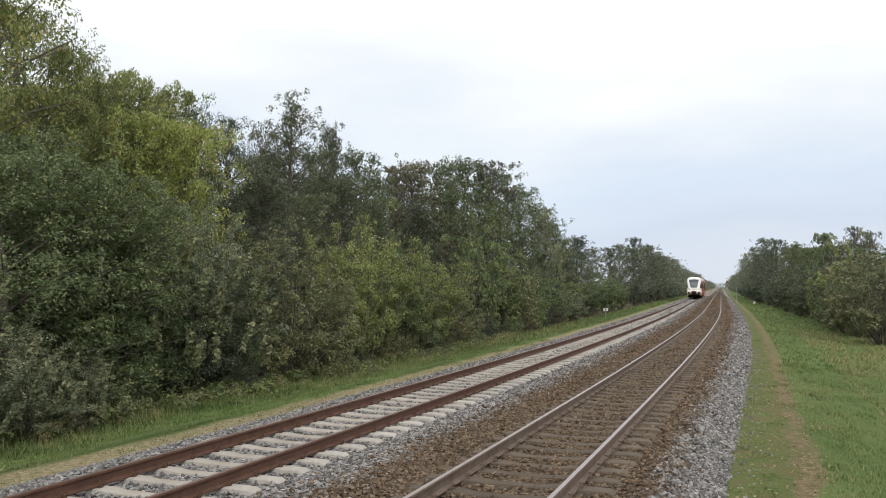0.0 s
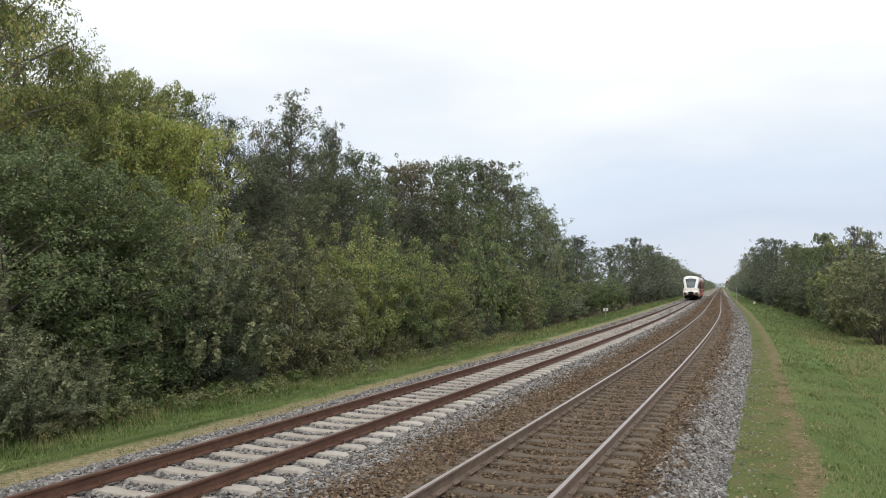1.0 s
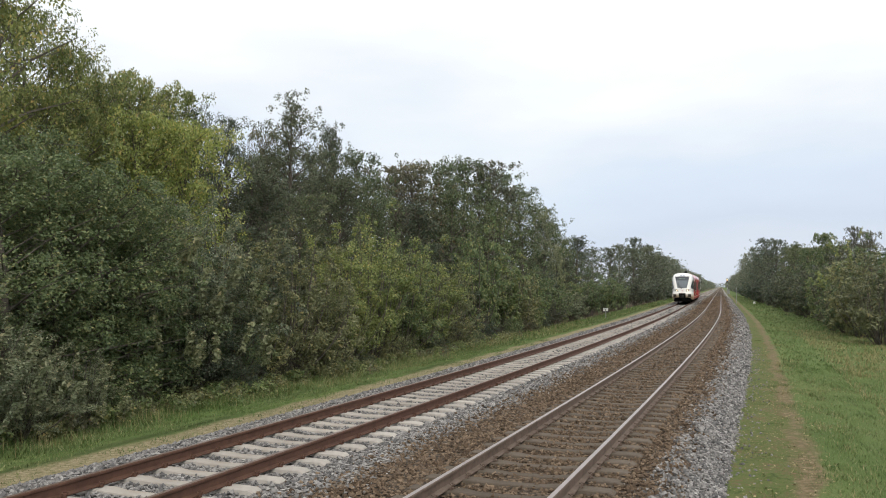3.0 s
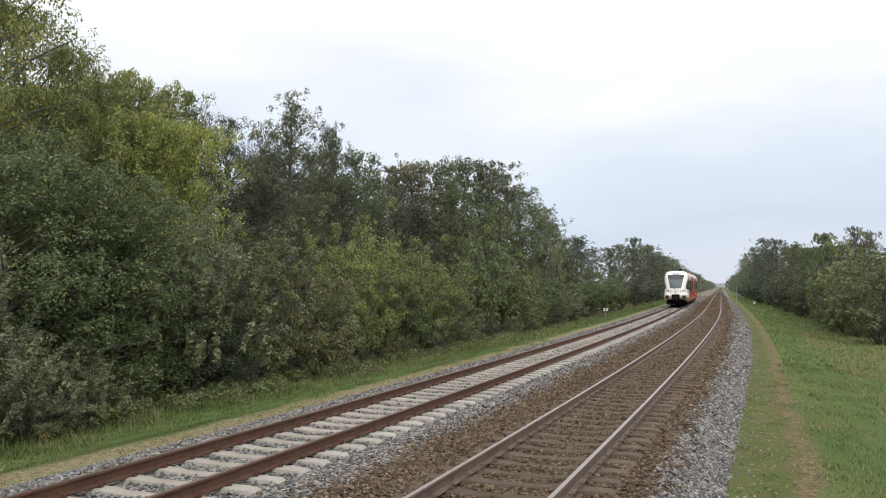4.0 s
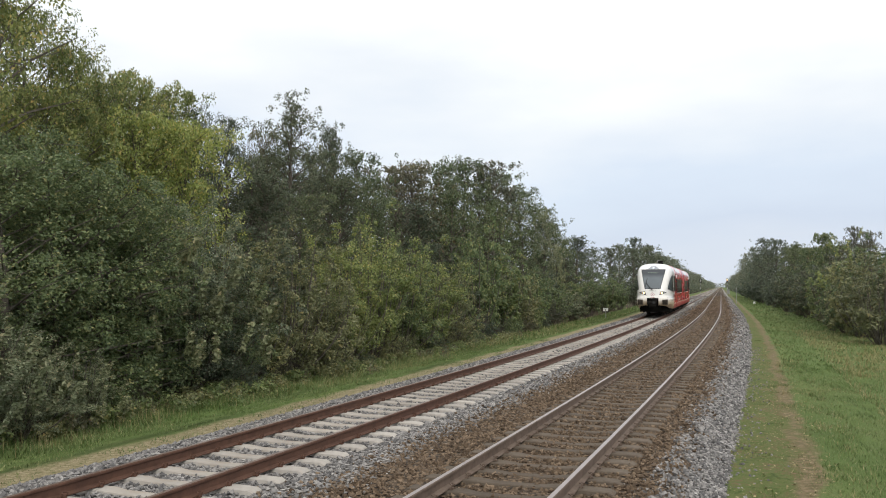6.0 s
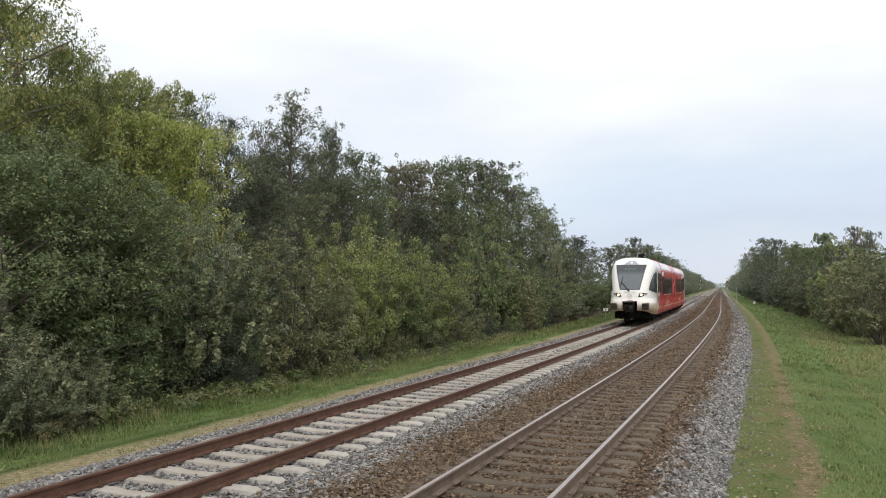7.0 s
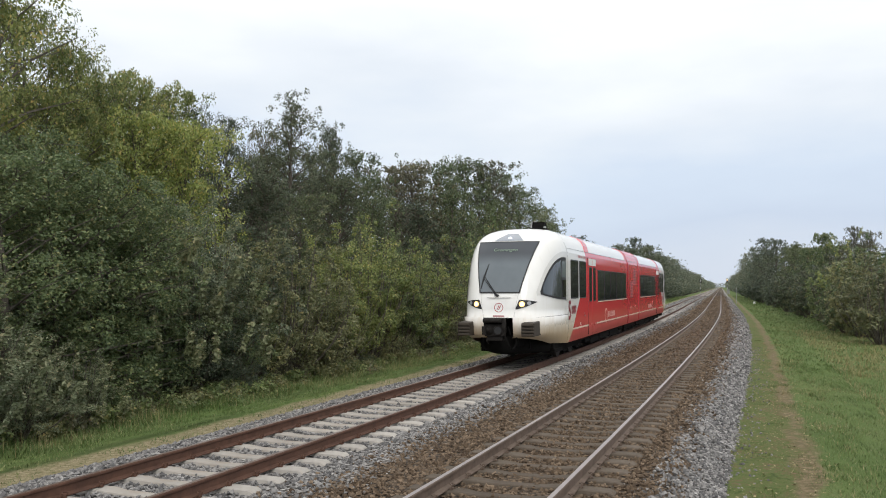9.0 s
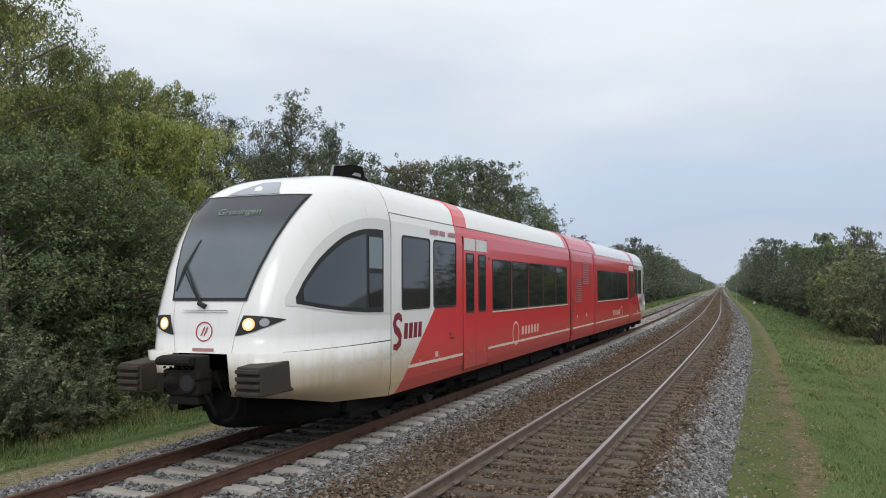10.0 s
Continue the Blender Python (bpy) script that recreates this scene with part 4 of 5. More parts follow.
def build_grass():
    rng = np.random.default_rng(5)

    def clumped(n, u0, u1, y0, y1, thick):
        u, y = rng.uniform(u0, u1, n * 2), rng.uniform(y0, y1, n * 2)
        d = np.array([noise.noise((a * 0.9, b * 0.55, 3.0)) for a, b in zip(u, y)])
        k = rng.random(n * 2) < np.clip(0.5 + d * thick, 0.05, 1)
        return u[k], y[k]

    # long grass of the far verge
    u, y = clumped(42000, -11.4, -8.5, 7, 42, 0.8)
    blades("verge_grass", u, y, np.interp(u, [-11.4, -10, -8.6], [0.22, 0.14, 0.04]), 0.009, BLADE, rng, "long green grass beside the wood", 1.4)
    u, y = clumped(18000, -11.4, -8.5, 42, 110, 0.8)
    blades("verge_grass", u, y, np.interp(u, [-11.4, -10, -8.5], [0.28, 0.2, 0.08]), 0.026, BLADE, rng, "long green grass beside the wood", 1.4)
    u, y = clumped(9000, -11.6, -8.5, 110, 260, 0.6)
    blades("verge_grass", u, y, np.interp(u, [-11.4, -10, -8.5], [0.3, 0.24, 0.12]), 0.07, BLADE, rng, "long green grass beside the wood", 1.4)
    u, y = clumped(2600, -11.4, -9.6, 7, 70, 1.4)
    blades("dry_verge_grass", u, y, 0.34, 0.006, DRY, rng, "dry straw-coloured grass stalks on the verge")
    u, y = clumped(8000, -8.7, -7.1, 7, 45, 1.6)
    blades("strip_grass", u, y, 0.07, 0.009, BLADE, rng, "thin short grass on the sandy strip", 1.4)
    # short grass across the path
    u, y = clumped(95000, 3.6, 9.5, 11, 34, 0.3)
    k = rng.random(len(u)) < np.clip((u - 3.55) * 1.8, 0.03, 1)
    blades("meadow_grass", u[k], y[k], 0.07, 0.0062, BLADE, rng, "short bright green grass beside the path", 1.7, 0.5)
    u, y = clumped(40000, 3.8, 11, 32, 90, 0.3)
    blades("meadow_grass", u, y, 0.09, 0.018, BLADE, rng, "short bright green grass beside the path", 1.7, 0.4)
    u, y = clumped(12000, 3.9, 9.5, 90, 260, 0.3)
    blades("meadow_grass", u, y, 0.12, 0.06, BLADE, rng, "short bright green grass beside the path", 1.7, 0.4)
    # taller, paler grass away from the path, gone to seed
    u, y = clumped(12000, 5.4, 10.5, 14, 60, 1.2)
    blades("seeding_grass", u, y, 0.2, 0.006, DRY, rng, "tall pale grass gone to seed", 1.1, 0.8)
    u, y = clumped(26000, 2.45, 3.7, 10, 48, 1.5)
    blades("path_grass", u, y, 0.03, 0.007, BLADE, rng, "trodden thin grass on the path", 1.6)
    u, y = clumped(2600, 3.2, 4.6, 10, 45, 1.3)
    blades("dry_path_grass", u, y, 0.07, 0.006, DRY, rng, "dry straw on the trodden path", 1.6)


def build_weeds():
    """Broad-leaved herbs that grow through the verge grass."""
    rng = np.random.default_rng(64)
    for name, leaf, n, label in (("verge_weeds", "spring", 260, "low green herbs in the verge grass"), ("dry_verge_weeds", "elder", 170, "yellowing herbs in the verge grass"), ("red_verge_weeds", "brown", 60, "withered brown herbs in the verge grass")):
        u, y = -11.9 + np.abs(rng.normal(0, 0.75, n)), 7 + 43 * rng.random(n) ** 1.4
        u = np.minimum(u, -9.1)
        X, Y = line(u, y)
        c = np.stack([X, Y, ground_height(u) + rng.uniform(0.08, 0.34, n)], 1)
        tagged(part(name, leaf_mesh(rng, c, n * 75, 0.27, 0.085), LEAF[leaf]), label, "weeds", kind="stuff")


def build_litter():
    """Fallen leaves and stray stones on the path."""
    rng = np.random.default_rng(8)
    n = 2600
    u, y = rng.uniform(2.4, 4.0, n), rng.uniform(10.5, 40, n)
    X, Y = line(u, y)
    c = np.stack([X, Y, ground_height(u) + 0.012], 1)
    a = rng.uniform(0, 6.283, n)
    d = np.stack([np.cos(a), np.sin(a), rng.normal(0, 0.25, n)], 1) * rng.uniform(0.012, 0.032, n)[:, None]
    e = np.stack([-np.sin(a), np.cos(a), rng.normal(0, 0.25, n)], 1) * rng.uniform(0.008, 0.02, n)[:, None]
    v = np.stack([c - d, c + e, c + d, c - e], 1).reshape(-1, 3)
    tagged(part("fallen_leaves", mesh_of(v, np.arange(n * 4).reshape(-1, 4)), DRY), "dry brown fallen leaves on the path", "leaves", kind="stuff")
    n = 550
    stones("stray_stones", 2.35 + np.abs(rng.normal(0, 0.28, n)), rng.uniform(10, 42, n), 0.03, STONE_GREY, rng, "stray ballast stones on the edge of the path", lambda u: np.maximum(ground_height(u), np.interp(u, BED_U, BED_Z)))


build_grass()
build_weeds()
build_litter()

# ---------------------------------------------------------------- signals and markers


def build_signal(u, y, lit):
    thing = tagged(new("railway_signal"), "railway light signal on a post with a lit yellow lamp" if lit else "railway light signal on a black and white post, seen from behind", "signal", "line signals")
    bm = bmesh.new()
    tube(bm, [(0, 0, -0.3), (0, 0, 4.4)], [0.09, 0.09], 8)
    part("post", bm, POST_GREY, thing)
    for k in range(3):
        bm = bmesh.new()
        tube(bm, [(0, 0, 1.0 + k * 0.9), (0, 0, 1.4 + k * 0.9)], [0.1, 0.1], 8)
        part("band", bm, SIGN_WHITE if k % 2 else SIGN_BLACK, thing)
    bm = bmesh.new()
    box(bm, -0.36, 0.36, -0.02, 0.03, 4.1, 5.9, bevel=0.0)
    part("backboard", bm, SIGN_BLACK, thing)
    bm = bmesh.new()
    tube(bm, [(0, -0.14, 5.35), (0, -0.03, 5.35)], [0.2 if lit else 0.12] * 2, 16)
    part("lamp", bm, SIGNAL_ON if lit else POST_GREY, thing)
    if not lit:
        bm = bmesh.new()
        box(bm, -0.14, 0.14, -0.05, -0.025, 4.7, 5.6)
        part("plate", bm, SIGN_WHITE, thing)
    thing.matrix_basis = Matrix.Translation(on_line(u, y, -0.4))


def build_marker():
    thing = tagged(new("distance_marker"), "small white distance board on a thin post in the verge", "sign")
    bm = bmesh.new()
    tube(bm, [(0, 0, -0.3), (0, 0, 0.95)], [0.035, 0.035], 6)
    part("post", bm, POST_GREY, thing)
    bm = bmesh.new()
    box(bm, -0.23, 0.23, -0.015, 0.015, 0.72, 1.02)
    board = part("board", bm, SIGN_WHITE, thing)
    bm = bmesh.new()
    box(bm, -0.15, 0.15, -0.021, -0.017, 0.9, 0.95)
    box(bm, -0.08, 0.08, -0.021, -0.017, 0.79, 0.85)
    part("figures", bm, SIGN_BLACK, board, "dark bars of writing")
    thing.matrix_basis = Matrix.Translation(on_line(-9.55, 79.4, -0.68)) @ pose(0, 0, 0, 0, 0, -6)


def build_posts():
    for name, u, y, h, w, mat, label in (("marker_post", 3.25, 150.0, 2.6, 0.11, POST_GREY, "slim grey post beside the ballast"), ("white_stake", 6.1, 150.0, 0.32, 0.3, SIGN_WHITE, "low white marker in the grass"),
                                         ("relay_cabinet", 3.3, 330.0, 1.7, 1.0, POST_GREY, "grey railway relay cabinet beside the line")):
        thing = tagged(new(name), label, "post" if h != 1.7 else "cabinet")
        bm = bmesh.new()
        box(bm, -w / 2, w / 2, -w / 2, w / 2, -0.2, h, bevel=0.01)
        part("body", bm, mat, thing)
        bm = bmesh.new()
        box(bm, -w * 0.6, w * 0.6, -w * 0.6, w * 0.6, h + 0.002, h + 0.06, bevel=0.01)
        part("cap", bm, SIGN_WHITE if h > 2 else mat, thing)
        thing.matrix_basis = Matrix.Translation(on_line(u, y, float(ground_height(u))))



def build_far_woods():
    """Woods too far off to tell tree from tree, on both sides of the line and across its end."""
    rng = np.random.default_rng(77)
    pts = []
    for side, near, n in ((-1, 13.0, 900), (1, 9.5, 700)):
        y = rng.uniform(680, 2200, n)
        u = side * (near + rng.uniform(0, 16, n))
        z = rng.uniform(0, 1, n) ** 0.7 * rng.uniform(7, 12, n)
        X, Y = line(u, y)
        pts.append(np.stack([X, Y, z - 0.8], 1))
    x = rng.uniform(-400, 300, 2500)
    pts.append(np.stack([x, rng.uniform(2200, 2260, 2500), rng.uniform(0, 1, 2500) ** 0.7 * 11 - 0.8], 1))
    # these leaves carry the haze of distance in their colour
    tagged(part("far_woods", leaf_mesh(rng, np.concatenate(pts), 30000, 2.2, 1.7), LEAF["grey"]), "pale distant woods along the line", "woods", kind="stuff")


build_far_woods()
build_signal(3.2, 345.0, True)
build_signal(-6.9, 345.0, False)
build_marker()
build_posts()

# ---------------------------------------------------------------- the train
LENGTH, SEAM = 39.8, 3.1
PROFILE_Z = np.array([0.55, 0.75, 1.0, 3.2, 3.45, 3.58, 3.8, 3.95, 4.08, 4.17, 4.22, 4.235, 4.24])
PROFILE_W = np.array([1.37, 1.41, 1.42, 1.42, 1.405, 1.375, 1.30, 1.21, 1.06, 0.82, 0.5, 0.25, 0.0])
NOSE_Z = np.array([0.55, 0.9, 1.45, 1.9, 2.2, 2.6, 3.0, 3.4, 3.7, 3.85, 4.0, 4.12, 4.2, 4.24])
NOSE_X = np.array([0.20, 0.08, 0.0, 0.04, 0.14, 0.30, 0.52, 0.83, 1.12, 1.38, 1.75, 2.2, 2.65, 3.1])


def half_width(z):
    return float(np.interp(z, PROFILE_Z, PROFILE_W))


def nose(z):
    return float(np.interp(z, NOSE_Z, NOSE_X))


def cab_x(w, z):
    """How far behind the tip the cab's skin lies, w metres off the middle at height z."""
    W, x0 = half_width(z), nose(z)
    q = min(1.0, abs(w) / max(W, 1e-6))
    return x0 + (SEAM - x0) * (1 - math.sqrt(max(0.0, 1 - q ** 5.5)))


def cab_w(x, z):
    """The same skin the other way round: how wide it is x metres behind the tip."""
    W, x0 = half_width(z), nose(z)
    if x >= SEAM:
        return W
    t = max(0.0, 1 - (x - x0) / (SEAM - x0))
    return W * max(0.0, 1 - t * t) ** (1 / 5.5)


def cab_mesh():
    zs = [0.55, 0.65, 0.8, 1.0, 1.2, 1.45, 1.46, 1.7, 1.95, 2.2, 2.4, 2.6, 2.8, 3.0, 3.2, 3.35, 3.5, 3.62, 3.72, 3.8, 3.88, 3.95, 4.02, 4.08, 4.13, 4.17, 4.2, 4.22, 4.235]
    qs = [-1, -0.995, -0.98, -0.95, -0.9, -0.82, -0.72, -0.6, -0.45, -0.3, -0.15, 0, 0.15, 0.3, 0.45, 0.6, 0.72, 0.82, 0.9, 0.95, 0.98, 0.995, 1]
    v, f = [], []
    for z in zs:
        W = half_width(z)
        for q in qs:
            x = cab_x(q * W, z)
            # the skirt rises toward the nose
            low = float(np.interp(x, [0.2, 0.8, 1.6, 3.1], [0.86, 0.78, 0.63, 0.55]))
            tuck = 1 - 0.14 * ((1.0 - z) / 0.45) ** 2 * min(1.0, (SEAM - x) / 1.2) if z < 1.0 else 1.0
            # below the joint the skirt stands proud of the cab and is fuller
            if z < 1.455:
                full = max(0.0, 1 - x / SEAM)
                x -= 0.13 * full * (0.35 + 0.65 * min(1.0, abs(q) * 1.3))
                tuck *= 1 + 0.035 * full
            v.append((x, q * W * tuck, low + (z - 0.55) / 0.45 * (1.0 - low) if z < 1.0 else z))
    n = len(qs)
    for i in range(len(zs) - 1):
        for j in range(n - 1):
            w0 = abs(qs[j] + qs[j + 1]) / 2 * half_width(zs[i])
            # the opening for the coupler
            if zs[i] < 1.45 and w0 < 0.50:
                continue
            a = i * n + j
            f.append((a + n, a + n + 1, a + 1, a))
    return mesh_of(v, f)


def skin(points, faces, out, side, slots=None):
    """A patch that lies on the body's side, out metres proud of it; points are (x behind the tip, height)."""
    return mesh_of([(x, side * (cab_w(x, z) + out), z) for x, z in points], faces, slots)


def rows_patch(zs, left, right, n, out, side):
    """A patch bounded by two curves that give x for each height."""
    pts = [(left(z) + (right(z) - left(z)) * k / (n - 1), z) for z in zs for k in range(n)]
    return skin(pts, grid_faces(len(zs), n), out, side)


def columns_patch(xs, low, high, n, out, side):
    pts = [(x, low(x) + (high(x) - low(x)) * k / (n - 1)) for x in xs for k in range(n)]
    return skin(pts, grid_faces(len(xs), n), out, side)


def rounded(x0, x1, z0, z1, r, seg=4):
    pts = []
    for cx, cz, a0 in ((x1 - r, z1 - r, 0), (x0 + r, z1 - r, 90), (x0 + r, z0 + r, 180), (x1 - r, z0 + r, 270)):
        for k in range(seg + 1):
            a = radians(a0 + 90 * k / seg)
            pts.append((cx + r * math.cos(a), cz + r * math.sin(a)))
    return pts


def window_mesh(x0, x1, z0, z1, side, r=0.06, border=0.035):
    """A flush side window: dark pane in a raised rubber frame with a bright bottom edge."""
    inner, outer = rounded(x0 + border, x1 - border, z0 + border, z1 - border, r), rounded(x0, x1, z0, z1, r + border * 0.6)
    n = len(inner)
    y = half_width(2.0)
    v = [(x, side * (y + 0.002), z) for x, z in outer] + [(x, side * (y + 0.012), z) for x, z in outer] + [(x, side * (y + 0.012), z) for x, z in inner] + [(x, side * (y + 0.004), z) for x, z in inner]
    f, s = [], []
    for ring in range(3):
        for k in range(n):
            a, b = ring * n + k, ring * n + (k + 1) % n
            f.append((a, b, b + n, a + n))
            s.append(1)
    f.append(tuple(range(3 * n, 4 * n)))
    s.append(0)
    return mesh_of(v, f, s)


def front_patch(outline, out, n=9):
    """A patch on the nose between two side curves; outline gives (height, left, right) rows across the middle."""
    v = []
    for z, a, b in outline:
        for k in range(n):
            w = a + (b - a) * k / (n - 1)
            v.append((cab_x(w, z) - out, w, z))
    return mesh_of(v, grid_faces(len(outline), n))


def disc_on_nose(w, z, r0, r1, out, seg=24):
    v = []
    for r in (r0, r1):
        for k in range(seg):
            a = 2 * math.pi * k / seg
            ww, zz = w + r * math.cos(a), z + r * math.sin(a)
            v.append((cab_x(ww, zz) - out, ww, zz))
    f = [(k, (k + 1) % seg, seg + (k + 1) % seg, seg + k) for k in range(seg)]
    return mesh_of(v, f)


def body_section(x0, x1, red_from=None):
    """Straight length of the car: side walls, cant rail and roof; the roof above the cant rail is slot 1."""
    zs = list(PROFILE_Z)
    ring = [(-half_width(z), z) for z in zs[:-1]] + [(0.0, 4.24)] + [(half_width(z), z) for z in zs[-2::-1]]
    ring = [(w, z) for w, z in ring]
    n = len(ring)
    xs = np.linspace(x0, x1, 3)
    v = [(x, w, z) for x in xs for w, z in ring]
    f, s = [], []
    for i in range(len(xs) - 1):
        for k in range(n):
            a, b = i * n + k, i * n + (k + 1) % n
            f.append((a, a + n, b + n, b))
            zm = (ring[k][1] + ring[(k + 1) % n][1]) / 2
            s.append(1 if zm > 3.59 else 0)
    me = mesh_of(v, f, s)
    me.polygons.foreach_set("use_smooth", [k == 1 for k in s])
    return me


def body_ring(x0, x1, grow):
    """A frame that goes round the sides and the roof, a little proud of the body."""
    zs = list(PROFILE_Z)
    ring = [(-half_width(z), z) for z in zs] + [(half_width(z), z) for z in zs[-2::-1]]
    v = []
    for x, up in ((x0, 0.0), (x0 + 0.02, grow), (x1 - 0.02, grow), (x1, 0.0)):
        v += [(x, w * (1 + up / 1.42), z + (up if z > 3.9 else 0.0)) for w, z in ring]
    return mesh_of(v, grid_faces(4, len(ring)))


def roof_band(x0, x1, slant, lift):
    """A strip over the roof whose edges slant back toward the middle."""
    zs = [3.58, 3.8, 3.95, 4.08, 4.17, 4.22, 4.235, 4.24]
    ws = [half_width(z) for z in zs]
    ring = [(-w, z) for w, z in zip(ws, zs)] + [(w, z) for w, z in zip(ws[-2::-1], zs[-2::-1])]
    v = []
    for x in (x0, x0 + 0.04, x1 - 0.04, x1):
        up = lift if x0 < x < x1 else 0.0
        for w, z in ring:
            v.append((x + slant * (z - 3.58), w * (1 + up / 1.4), z + up))
    return mesh_of(v, grid_faces(4, len(ring)))


def cab_window_top(x):
    return float(np.interp(x, [0.55, 0.75, 1.0, 1.3, 1.6, 1.9, 2.2, 2.5, 2.8], [2.17, 2.46, 2.70, 2.92, 3.07, 3.17, 3.22, 3.24, 3.235]))


def cab_window_low(x):
    return float(np.interp(x, [0.55, 1.0, 1.6, 2.2, 2.8], [2.15, 2.08, 2.02, 1.985, 1.97]))


def lettering(text, size, mat, parent, m, name, label=""):
    cu = bpy.data.curves.new(name, "FONT")
    cu.body, cu.size, cu.align_x = text, size, "CENTER"
    tmp = new("tmp_text", cu)
    me = bpy.data.meshes.new_from_object(tmp)
    bpy.data.objects.remove(tmp)
    bpy.data.curves.remove(cu)
    ob = part(name, me, mat, parent, label)
    ob.matrix_basis = m
    return ob


def disc_at(x, w, z, r, seg=16):
    """A round face that looks forward."""
    return [(x, w + r * math.cos(2 * math.pi * k / seg), z + r * math.sin(2 * math.pi * k / seg)) for k in range(seg)], [tuple(range(seg))]


def build_car(train):
    """One end car, tip at x = 0, running back to the bellows; returns its parts."""
    made = []

    def add(name, mesh, mats, parent=None, label="", smooth=False):
        ob = part(name, mesh, mats, parent or train, label, smooth)
        if parent is None:
            made.append(ob)
        return ob

    END = 17.55
    cab = add("cab_shell", cab_mesh(), WHITE, label="white rounded driving cab", smooth=True)
    body = add("car_body", body_section(SEAM + 0.015, END), [RED, WHITE], label="red car body with a white roof")
    # windscreen with a rubber border
    rows = [(z, -(0.58 + 0.335 * (z - 2.2) / 1.5), 0.58 + 0.335 * (z - 2.2) / 1.5) for z in np.linspace(2.2, 3.70, 12)]
    edge = [(z, a - 0.035, b + 0.035) for z, a, b in [(2.16, rows[0][1], rows[0][2])] + rows[1:-1] + [(3.73, rows[-1][1], rows[-1][2])]]
    add("windscreen_seal", front_patch(edge, 0.020, 13), RUBBER, cab, smooth=True)
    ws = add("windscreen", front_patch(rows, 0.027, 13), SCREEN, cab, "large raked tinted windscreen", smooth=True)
    # third headlight behind a pane above the screen
    hood = [(z, -a, a) for z, a in ((3.75, 0.46), (3.82, 0.38), (3.90, 0.29), (3.97, 0.2), (4.0, 0.16))]
    add("roof_lamp_pane", front_patch(hood, 0.022, 7), ROOF_GREY, cab, smooth=True)
    bm = bmesh.new()
    bmesh.ops.create_circle(bm, cap_ends=True, radius=0.065, segments=16, matrix=pose(nose(3.84) - 0.035, 0.0, 3.84, 0, -50, 0))
    add("roof_lamp", bm, LAMP_TOP, cab)
    # lamp clusters at the lower corners
    for side in (-1, 1):
        v, f = [], []
        ws_ = np.linspace(0, 1, 14)
        for t in ws_:
            lo = 1.69 + 0.21 * t ** 1.6
            hi = 1.965 - 0.055 * t ** 2.5
            for k in range(5):
                g = k / 4
                # the inner edge leans outward toward its top
                w = 0.50 + 0.10 * g * (1 - t) + 0.57 * t
                z = lo + (max(hi, lo + 0.006) - lo) * g
                v.append((cab_x(w, z) - 0.008, side * w, z))
        add("headlight_housing", mesh_of(v, grid_faces(len(ws_), 5)), RUBBER, cab, "black pointed lamp cluster", smooth=True)
        add("reflector", disc_on_nose(side * 0.69, 1.845, 0.0, 0.086, 0.018), LAMP_RIM, cab, "warm lamp reflector with an added glow")
        add("headlight", disc_on_nose(side * 0.69, 1.845, 0.0, 0.052, 0.022), LAMP_ON, cab, "lit round headlight")
        add("tail_light", disc_on_nose(side * 0.885, 1.87, 0.0, 0.055, 0.022), LAMP_OFF, cab)
        # slanted joints of the front panel between the lamps and the screen
        jo = [(z, side * (0.46 + 0.11 * (z - 1.46) / 0.7) - 0.004, side * (0.46 + 0.11 * (z - 1.46) / 0.7) + 0.004) for z in np.linspace(1.46, 2.15, 6)]
        add("panel_joint", front_patch(jo, 0.005, 2), JOINT_GREY, cab, "thin slanted panel joint")
    add("emblem", disc_on_nose(0, 1.74, 0.119, 0.137, 0.006), DARK_RED, cab, "thin dark red ring")
    bm = bmesh.new()
    for a, b in ((-0.075, 0.03), (-0.025, 0.10)):
        vs = [bm.verts.new((-0.008 + nose(1.75), a + d, z)) for d, z in ((0.085, 1.68), (0.065, 1.675), (0.005, 1.80), (0.025, 1.805))]
        bm.faces.new(vs)
    add("emblem_mark", bm, DARK_RED, cab)
    bm = bmesh.new()
    box(bm, -0.008, 0.02, -0.17, 0.17, 1.475, 1.515)
    add("name_bar", bm, GREY_LETTER, cab, "small pale red bar of writing")
    bm = bmesh.new()
    box(bm, 0.02, 0.05, -0.36, 0.36, 2.028, 2.034)
    add("panel_joint", bm, RUBBER, cab)
    # destination display, read through the screen
    tilt = math.degrees(math.atan2(nose(3.55) - nose(3.40), 0.15))
    lettering("Groningen", 0.175, LED, cab, Matrix.Translation((nose(3.42) - 0.045, 0, 3.42)) @ Matrix(((0, 0, -1, 0), (-1, 0, 0, 0), (0, 1, 0, 0), (0, 0, 0, 1))) @ pose(0, 0, 0, -tilt, 0, 0), "destination_display", "pale green destination letters")
    # wiper: two arms and a blade
    bm = bmesh.new()

    def scr(w, z, out):
        return (cab_x(w, z) - out, w, z)

    tube(bm, [scr(0.06, 2.10, 0.05), scr(0.27, 2.36, 0.06), scr(0.49, 2.64, 0.05)], [0.017, 0.014, 0.011], 5)
    tube(bm, [scr(0.11, 2.12, 0.05), scr(0.32, 2.36, 0.05), scr(0.52, 2.60, 0.05)], [0.011, 0.01, 0.009], 5)
    tube(bm, [scr(0.02, 2.08, 0.03), scr(0.13, 2.13, 0.06)], [0.04, 0.03], 7)
    add("wiper_arm", bm, RUBBER, cab)
    bm = bmesh.new()
    tube(bm, [scr(0.575, 2.30, 0.035), scr(0.52, 2.63, 0.045), scr(0.43, 3.03, 0.035)], [0.015, 0.026, 0.012], 5)
    add("wiper_blade", bm, RUBBER, cab)
